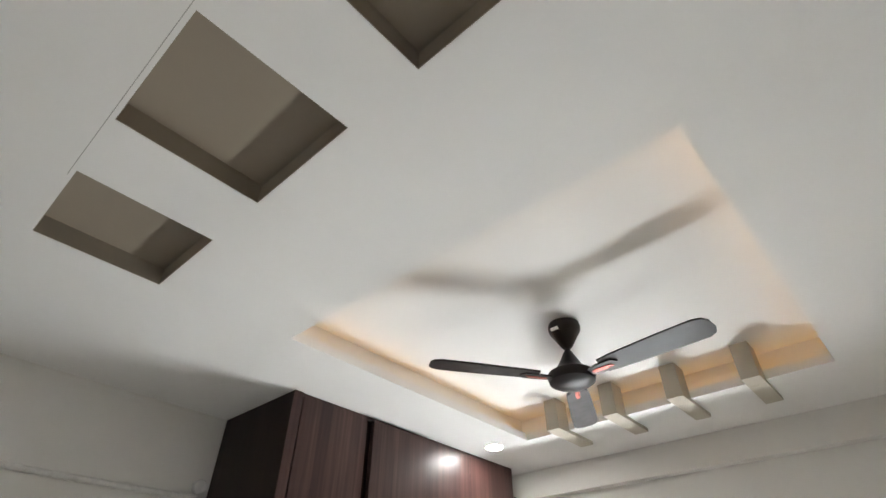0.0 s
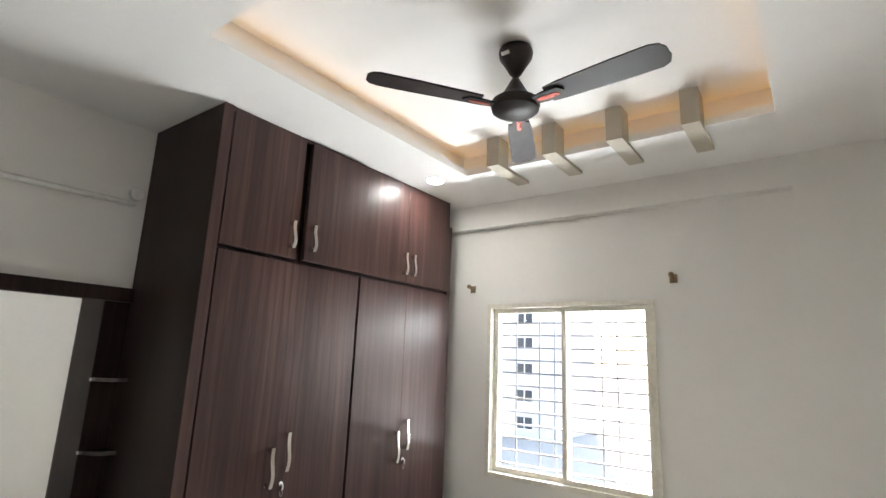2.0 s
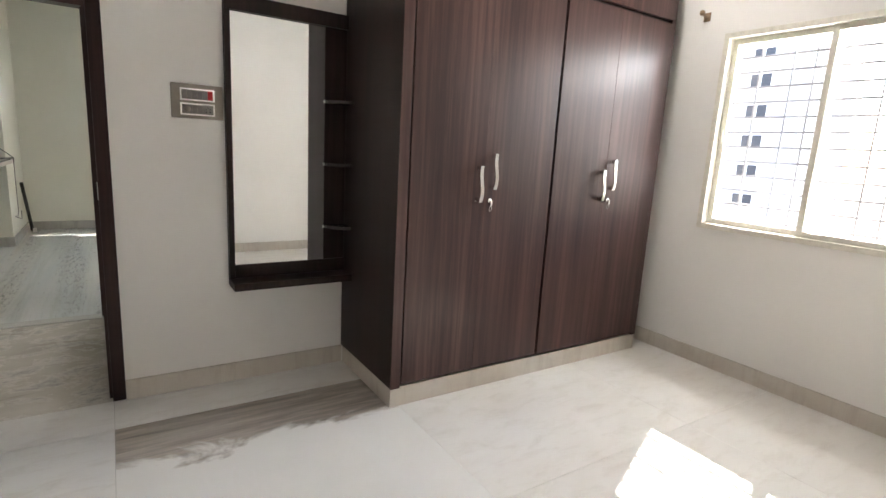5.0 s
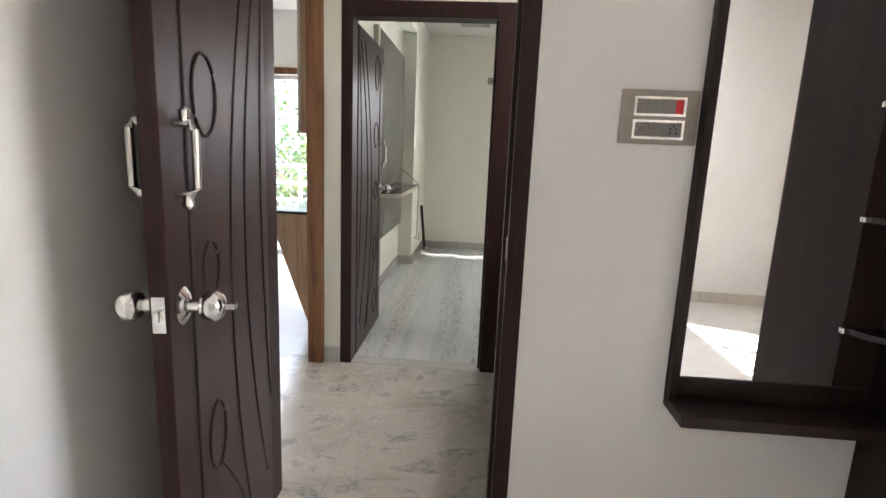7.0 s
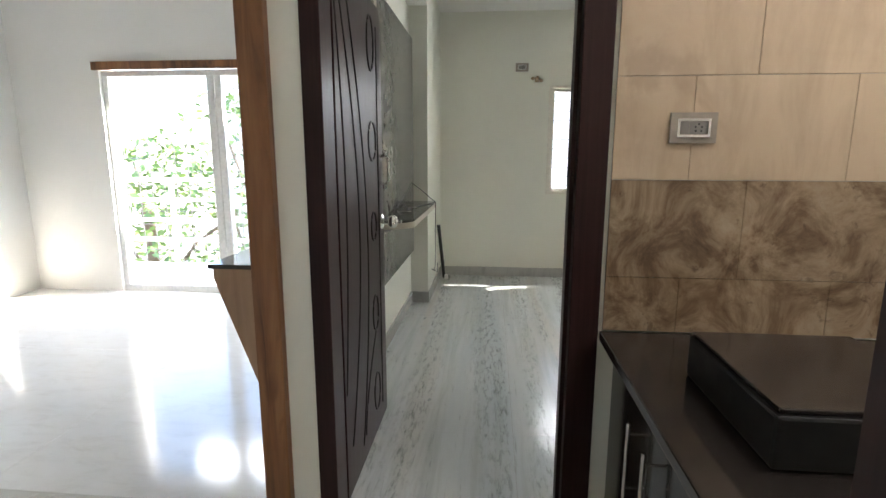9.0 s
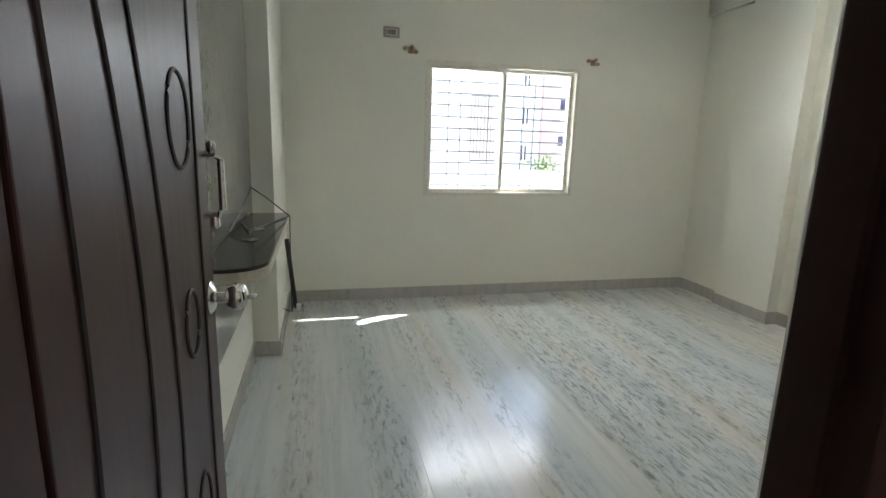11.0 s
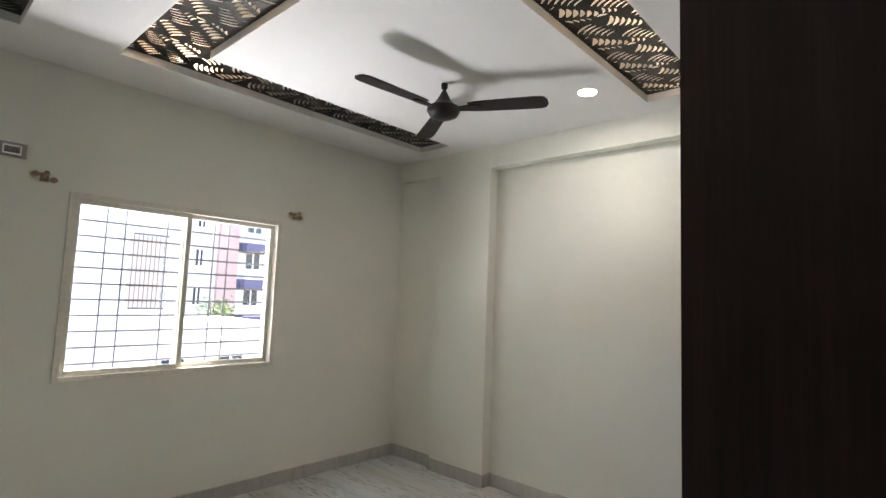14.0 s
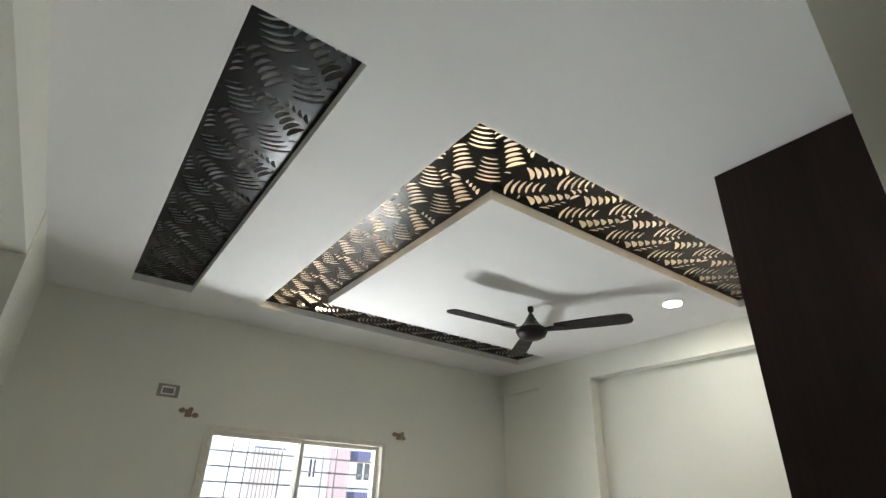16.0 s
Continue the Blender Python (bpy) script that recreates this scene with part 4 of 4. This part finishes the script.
sd = thing("study_unit", "wall-hung study ledge on a smoky grey back panel", "shelf")
part("back_panel", B(X2L + 0.001, X2L + 0.036, 6.045, 7.46, 0.50, 2.33, bevel=0.002), M_SMOKE, sd, "smoky grey glossy back panel")
part("edge_strip", B(X2L + 0.001, X2L + 0.045, 5.975, 6.043, 0.50, 2.33, bevel=0.002), M_BEIGE, sd, "beige upright edge strip")
xs0, xs1 = X2L + 0.046, -0.085
def ledge(x1, r, ya=5.93, yb2=7.30):
    o = [(xs0, ya)]
    o += [(x1 - r + r * math.sin(a), ya + r - r * math.cos(a)) for a in (k * math.pi / 16 for k in range(9))]
    o += [(x1, yb2), (xs0, yb2)]
    return o
part("shelf", prism(bmesh.new(), ledge(xs1, 0.14), 0.952, 0.965), M_SHELFTOP, sd, "dark glossy shelf top")
part("edge_band", prism(bmesh.new(), ledge(xs1 + 0.003, 0.14), 0.915, 0.9515), M_BEIGE, sd, "beige rounded edge")
for y in (6.45, 6.72):
    part("cable_cap", lathe(bmesh.new(), [(0.034, 0.9652), (0.036, 0.969), (0.028, 0.971)], 24, (-0.20, y, 0)), M_CHROME, sd, "steel cable cap", soft=True)
wire = [(-0.30, 6.60, 0.975), (-0.27, 6.85, 1.06), (-0.25, 7.0, 1.14), (-0.17, 7.06, 1.07), (-0.085, 7.12, 0.985), (-0.07, 7.14, 0.97)]
solid("cable", tube(bmesh.new(), wire, 0.0035, 6), M_WIRE, "thin black cable bent over the shelf", "cable")
wire = [(-0.07, 7.14, 0.97), (-0.15, 6.9, 0.968), (-0.22, 6.62, 0.97), (-0.30, 6.95, 0.969)]
solid("cable", tube(bmesh.new(), wire, 0.0035, 6), M_WIRE, "thin black cable lying on the shelf", "cable")
wire = [(-0.07, 7.14, 0.975), (-0.073, 7.15, 0.70), (-0.076, 7.17, 0.42), (-0.10, 7.3, 0.36), (-0.14, 7.45, 0.33), (-0.09, 7.47, 0.30), (-0.08, 7.40, 0.40)]
solid("cable", tube(bmesh.new(), wire, 0.003, 6), M_WIRE, "thin black cable hanging off the shelf", "cable")
st = thing("curtain_rod", "dark rod leaning against the wall beside a plug", "rod")
part("rod", tube(bmesh.new(), [(-0.118, 8.46, 0.012), (-0.162, 8.28, 0.62)], 0.018, 10), M_BLACK, st, soft=True)
solid("plug", B(-0.11, -0.075, 8.40, 8.435, 0.0005, 0.05, bevel=0.004), M_WHITE, "small white plug on the floor", "plug")


# cut-out ceiling panels
def slot(cx, cy, ang, length, width, bend):
    """A curved lens-shaped cut."""
    n = 5
    top, bot = [], []
    for k in range(n + 1):
        s = k / n
        x = (s - 0.5) * length
        mid = bend * (1 - (2 * s - 1) ** 2)
        h = width * 0.5 * (math.sin(math.pi * min(max(s, 0.02), 0.98)) ** 0.45)
        top.append((x, mid + h))
        bot.append((x, mid - h))
    ca, sa = math.cos(ang), math.sin(ang)
    return [(cx + x * ca - y * sa, cy + x * sa + y * ca) for x, y in top + bot[::-1]]


def frond(x0, y0, x1, y1, n, l0, l1, width, tilt, bend=0.12):
    """A row of curved cuts across the way from one point to another, growing from l0 to l1."""
    way = math.atan2(y1 - y0, x1 - x0)
    rows = []
    for k in range(n):
        s = k / max(n - 1, 1)
        ln = l0 + (l1 - l0) * s
        rows.append(slot(x0 + (x1 - x0) * s, y0 + (y1 - y0) * s, way + radians(tilt), ln, width * (0.85 + 0.3 * s), bend * ln))
    return rows


TILE_W, TILE_L = 0.355, 0.335


def tile_cuts():
    c = frond(0.190, 0.050, 0.315, 0.150, 6, 0.050, 0.082, 0.024, 82)
    c += frond(0.045, 0.030, 0.125, 0.135, 6, 0.060, 0.115, 0.0135, 106, -0.10)
    c += frond(0.060, 0.190, 0.165, 0.292, 6, 0.055, 0.092, 0.0185, 82)
    c += frond(0.205, 0.175, 0.290, 0.290, 6, 0.070, 0.118, 0.0140, 104, -0.10)
    c += frond(0.235, 0.022, 0.320, 0.055, 4, 0.030, 0.050, 0.0140, 40)
    c += frond(0.025, 0.215, 0.040, 0.305, 4, 0.030, 0.050, 0.0120, 60)
    c += frond(0.325, 0.210, 0.330, 0.300, 4, 0.035, 0.045, 0.0120, 70)
    c += frond(0.105, 0.025, 0.150, 0.055, 3, 0.035, 0.050, 0.0120, 75)
    for x, y, a, l, w in ((0.172, 0.165, 0.5, 0.055, 0.030), (0.150, 0.105, 1.0, 0.050, 0.024), (0.170, 0.018, 0.1, 0.050, 0.022), (0.110, 0.318, 0.1, 0.055, 0.022), (0.225, 0.318, 0.0, 0.050, 0.018)):
        c.append(slot(x, y, a, l, w, 0.004))
    keep = []
    for q in c:
        if all(0.006 < x < TILE_W - 0.006 and 0.004 < y < TILE_L - 0.004 for x, y in q):
            # leave metal between neighbouring cuts
            if all(not overlap(q, r) for r in keep):
                keep.append(q)
    return keep


def inside(p, poly):
    x, y = p
    hit = False
    for (x0, y0), (x1, y1) in zip(poly, poly[1:] + poly[:1]):
        if (y0 > y) != (y1 > y) and x < (x1 - x0) * (y - y0) / (y1 - y0) + x0:
            hit = not hit
    return hit


def overlap(a, b):
    if any(inside(p, b) for p in a) or any(inside(p, a) for p in b):
        return True
    return any((p[0] - q[0]) ** 2 + (p[1] - q[1]) ** 2 < 0.0028 ** 2 for p in a for q in b)


def tile_mesh():
    bm = bmesh.new()
    loops = [[(0, 0), (TILE_W, 0), (TILE_W, TILE_L), (0, TILE_L)]] + tile_cuts()
    edges = []
    for lp in loops:
        vs = [bm.verts.new((x, y, 0)) for x, y in lp]
        edges += [bm.edges.new((vs[i], vs[(i + 1) % len(vs)])) for i in range(len(vs))]
    bmesh.ops.triangle_fill(bm, use_beauty=True, use_dissolve=False, edges=edges)
    ext = bmesh.ops.extrude_face_region(bm, geom=list(bm.faces))
    bmesh.ops.translate(bm, vec=(0, 0, 0.003), verts=[v for v in ext["geom"] if isinstance(v, bmesh.types.BMVert)])
    bmesh.ops.recalc_face_normals(bm, faces=bm.faces)
    me = bpy.data.meshes.new("cut_panel_tile")
    bm.to_mesh(me)
    bm.free()
    me.materials.append(M_JALI)
    return me


JALI = tile_mesh()
ZJ = Z2 + 0.048


def jali(name, label, tiles, group="cut-out ceiling panels"):
    p = thing(name, label, "ceiling panel", group)
    for x, y, rz, sx, sy in tiles:
        o = new("panel_tile", JALI)
        o.parent = p
        o.matrix_basis = Matrix.Translation((x, y, ZJ)) @ Matrix.Rotation(radians(rz), 4, "Z") @ Matrix.Diagonal((sx, sy, 1, 1))
    return p


n = 7
k = (SLOT[3] - SLOT[2]) / n / TILE_L
jali("ceiling_panel", "black leaf-pattern cut-out panel in a ceiling slot, unlit", [(SLOT[0], SLOT[2] + i * k * TILE_L, 0, (SLOT[1] - SLOT[0]) / TILE_W, k) for i in range(n)])
k = (FR[3] - FR[2]) / n / TILE_L
jali("ceiling_panel", "black leaf-pattern cut-out panel lit warm from behind", [(FR[0], FR[2] + i * k * TILE_L, 0, FW / TILE_W, k) for i in range(n)])
n2 = 6
k = (FR[1] - FR[0] - FW) / n2 / TILE_L
jali("ceiling_panel", "black leaf-pattern cut-out panel lit warm from behind", [(FR[0] + FW + (i + 1) * k * TILE_L, FR[2], 90, FW / TILE_W, k) for i in range(n2)])
jali("ceiling_panel", "black leaf-pattern cut-out panel lit warm from behind", [(FR[0] + FW + (i + 1) * k * TILE_L, FR[3] - FW, 90, FW / TILE_W, k) for i in range(n2)])
led = thing("led_strip", "warm strip light above the cut-out ceiling panels", "strip light")
part("strip", B(FR[0] + 0.01, FR[0] + 0.022, FR[2], FR[3], Z2 + 0.075, Z2 + 0.082), M_LED2, led)
part("strip", B(FR[0], FR[1], FR[2] + 0.01, FR[2] + 0.022, Z2 + 0.075, Z2 + 0.082), M_LED2, led)
part("strip", B(FR[0] + 0.30, FR[0] + 0.55, FR[3] - 0.022, FR[3] - 0.01, Z2 + 0.075, Z2 + 0.082), M_LED2, led)

# ---- outside ----
structure("sunshade_first", B(X1R + 0.2, X1R + 0.75, 0.9, 2.6, 2.12, 2.20), M_FACADE_W, "concrete sunshade over the window")
structure("sunshade_second", B(0.7, 2.7, Y2F + 0.2, Y2F + 0.50, 2.12, 2.20), M_FACADE_W, "concrete sunshade over the window")
structure("ground", B(-400, 400, -400, 400, -7.6, -7.0), M_GROUND, "dusty open ground")
structure("balcony_floor", B(-4.4, -0.46, 7.8, 9.0, -0.2, -0.01), M_SKIRT, "balcony floor")
rl = thing("balcony_railing", "white painted steel balcony railing", "railing")
for z in (0.30, 0.55, 0.80, 1.05):
    part("rail", B(-4.4, -0.46, 8.90, 8.94, z - 0.02, z + 0.02), M_WHITE, rl)
for i in range(6):
    x = -4.35 + i * 0.77
    part("post", B(x - 0.02, x + 0.02, 8.945, 8.985, -0.01, 1.07), M_WHITE, rl)
mg = thing("balcony_grille", "thin wire safety grille round the balcony", "grille")
for i in range(24):
    x = -4.35 + i * 0.165
    part("wire", B(x - 0.004, x + 0.004, 9.0, 9.008, 0, 2.7), M_GRILLE, mg)
for i in range(16):
    z = 0.15 + i * 0.165
    part("wire", B(-4.4, -0.46, 9.009, 9.017, z - 0.004, z + 0.004), M_GRILLE, mg)


def apartment(name, label, x0, x1, y0, y1, floors, face, body, band, wx, fh=3.1, base=-7.0):
    a = thing(name, label, "building")
    top = base + floors * fh
    part("wall", B(x0, x1, y0, y1, base, top), body, a)
    part("roof", B(x0 - 0.2, x1 + 0.2, y0 - 0.2, y1 + 0.2, top, top + 0.9), body, a)
    for i in range(floors):
        z = base + i * fh
        for p, q, kind in wx:
            if face == "y":
                w = part("window", B(p, q, y0 - 0.05, y0 - 0.002, z + 0.9, z + 2.2), M_DARKWIN, a)
                part("frame", B((p + q) / 2 - 0.05, (p + q) / 2 + 0.05, y0 - 0.09, y0 - 0.052, z + 0.9, z + 2.2), M_WHITE, w)
                part("sill", B(p - 0.1, q + 0.1, y0 - 0.25, y0 - 0.052, z + 0.78, z + 0.895), M_WHITE, w)
                if kind:
                    bl = part("balcony", B(p - 0.5, q + 0.5, y0 - 1.0, y0 - 0.26, z + 2.30, z + 3.05), band, a)
                    part("rail", B(p - 0.5, q + 0.5, y0 - 1.06, y0 - 1.002, z + 3.10, z + 3.2), M_WHITE, bl)
            else:
                w = part("window", B(x0 - 0.05, x0 - 0.002, p, q, z + 0.9, z + 2.2), M_DARKWIN, a)
                part("frame", B(x0 - 0.09, x0 - 0.052, (p + q) / 2 - 0.05, (p + q) / 2 + 0.05, z + 0.9, z + 2.2), M_WHITE, w)
                part("sill", B(x0 - 0.3, x0 - 0.052, p - 0.1, q + 0.1, z + 0.78, z + 0.895), M_WHITE, w)
    return a


def tree(x, y, base, h, seed, spread):
    rnd = random.Random(seed)
    t = thing("tree", "leafy green tree seen beyond the window", "tree", "trees outside")
    part("trunk", tube(bmesh.new(), [(x, y, base), (x + 0.1, y, base + h * 0.3), (x, y + 0.1, base + h * 0.6), (x, y, base + h * 0.85)], 0.12, 8), M_BARK, t, soft=True)
    bm = bmesh.new()
    for i in range(6):
        a = rnd.random() * 6.28
        tube(bm, [(x, y, base + h * (0.4 + 0.07 * i)), (x + math.cos(a) * spread * 0.4, y + math.sin(a) * spread * 0.4, base + h * (0.55 + 0.07 * i)), (x + math.cos(a) * spread * 0.8, y + math.sin(a) * spread * 0.8, base + h * (0.62 + 0.07 * i))], 0.035, 5)
    part("limb", bm, M_BARK, t)
    vs, fs = [], []
    for c in range(90):
        a, r, q = rnd.random() * 6.28, spread * rnd.random() ** 0.6, rnd.random()
        cx, cy, cz = x + math.cos(a) * r * (0.5 + 0.5 * math.sin(math.pi * q)), y + math.sin(a) * r * (0.5 + 0.5 * math.sin(math.pi * q)), base + h * (0.35 + 0.65 * q)
        for l in range(26):
            p = Vector((cx, cy, cz)) + Vector((rnd.gauss(0, 0.3), rnd.gauss(0, 0.3), rnd.gauss(0, 0.22)))
            d = Vector((rnd.gauss(0, 1), rnd.gauss(0, 1), rnd.gauss(0, 0.6))).normalized()
            s = d.cross(Vector((rnd.gauss(0, 1), rnd.gauss(0, 1), rnd.gauss(0, 1)))).normalized()
            L, W = 0.15 + 0.10 * rnd.random(), 0.05
            k0 = len(vs)
            vs += [p, p + d * L * 0.5 + s * W, p + d * L, p + d * L * 0.5 - s * W]
            fs.append((k0, k0 + 1, k0 + 2, k0 + 3))
    me = bpy.data.meshes.new("crown")
    me.from_pydata([tuple(v) for v in vs], [], fs)
    me.materials.append(M_LEAF)
    o = new("crown", me)
    o.parent = t
    return t


blk = apartment("apartment_building", "white and pink apartment block with blue balcony bands", 15.0, 27, 47, 58, 9, "y", M_FACADE_W, M_FACADE_B, ((17.2, 17.7, 0), (21.4, 22.6, 1), (25, 26, 0)))
part("pilaster", B(18.9, 20.5, 46.6, 46.998, -7, 20.9), M_FACADE_P, blk, "pink painted strip")
for i in range(9):
    part("blue_panel", B(20.7, 23.3, 46.9, 46.998, -7 + 3.1 * i + 2.25, -7 + 3.1 * i + 3.1), M_FACADE_B, blk, "blue painted band over the window")
apartment("apartment_building", "pale apartment block beyond the window", 58, 70, 25.5, 42, 12, "x", M_FACADE_W, M_FACADE_B, ((28.8, 30.8, 0),))
nb = thing("apartment_building", "plain white house wall with one caged window", "building")
part("wall", B(-0.2, 6.35, 22, 30, -7, 9.5), M_FACADE_N, nb, "white painted wall")
part("roof", B(-0.4, 6.5, 21.85, 30.1, 9.5, 9.8), M_FACADE_N, nb)
part("window", B(5.2, 6.1, 21.93, 21.998, 0.86, 2.98), M_FACADE_T, nb, "faded tan window recess")
cage = part("window_cage", B(5.16, 6.14, 21.55, 21.6, 0.80, 0.86), M_GRILLE, nb)
part("rail", B(5.16, 6.14, 21.55, 21.6, 2.98, 3.04), M_GRILLE, cage)
for i in range(9):
    part("bar", B(5.17 + 0.119 * i, 5.19 + 0.119 * i, 21.56, 21.58, 0.861, 2.979), M_GRILLE, cage)
apartment("house", "low white house with a flat roof", 7, 14.4, 30, 36, 2, "y", M_FACADE_N, M_FACADE_W, ((9.0, 10.2, 0), (11.8, 13.0, 0)), 2.95)
apartment("apartment_building", "pale apartment block beyond the balcony", -16, -8, 34, 44, 6, "y", M_FACADE_W, M_FACADE_P, ((-14.5, -13, 0), (-11, -9.5, 0)))
tree(-3.0, 13.5, -7, 9.0, 3, 2.2)
tree(-5.2, 14.5, -7, 9.6, 4, 2.4)
tree(-1.6, 15.0, -7, 8.6, 5, 2.0)
tree(-6.8, 13.0, -7, 8.5, 7, 2.2)
tree(16.2, 41, -7, 7.6, 6, 1.8)
tree(10.5, 27, -7, 5.0, 8, 1.2)
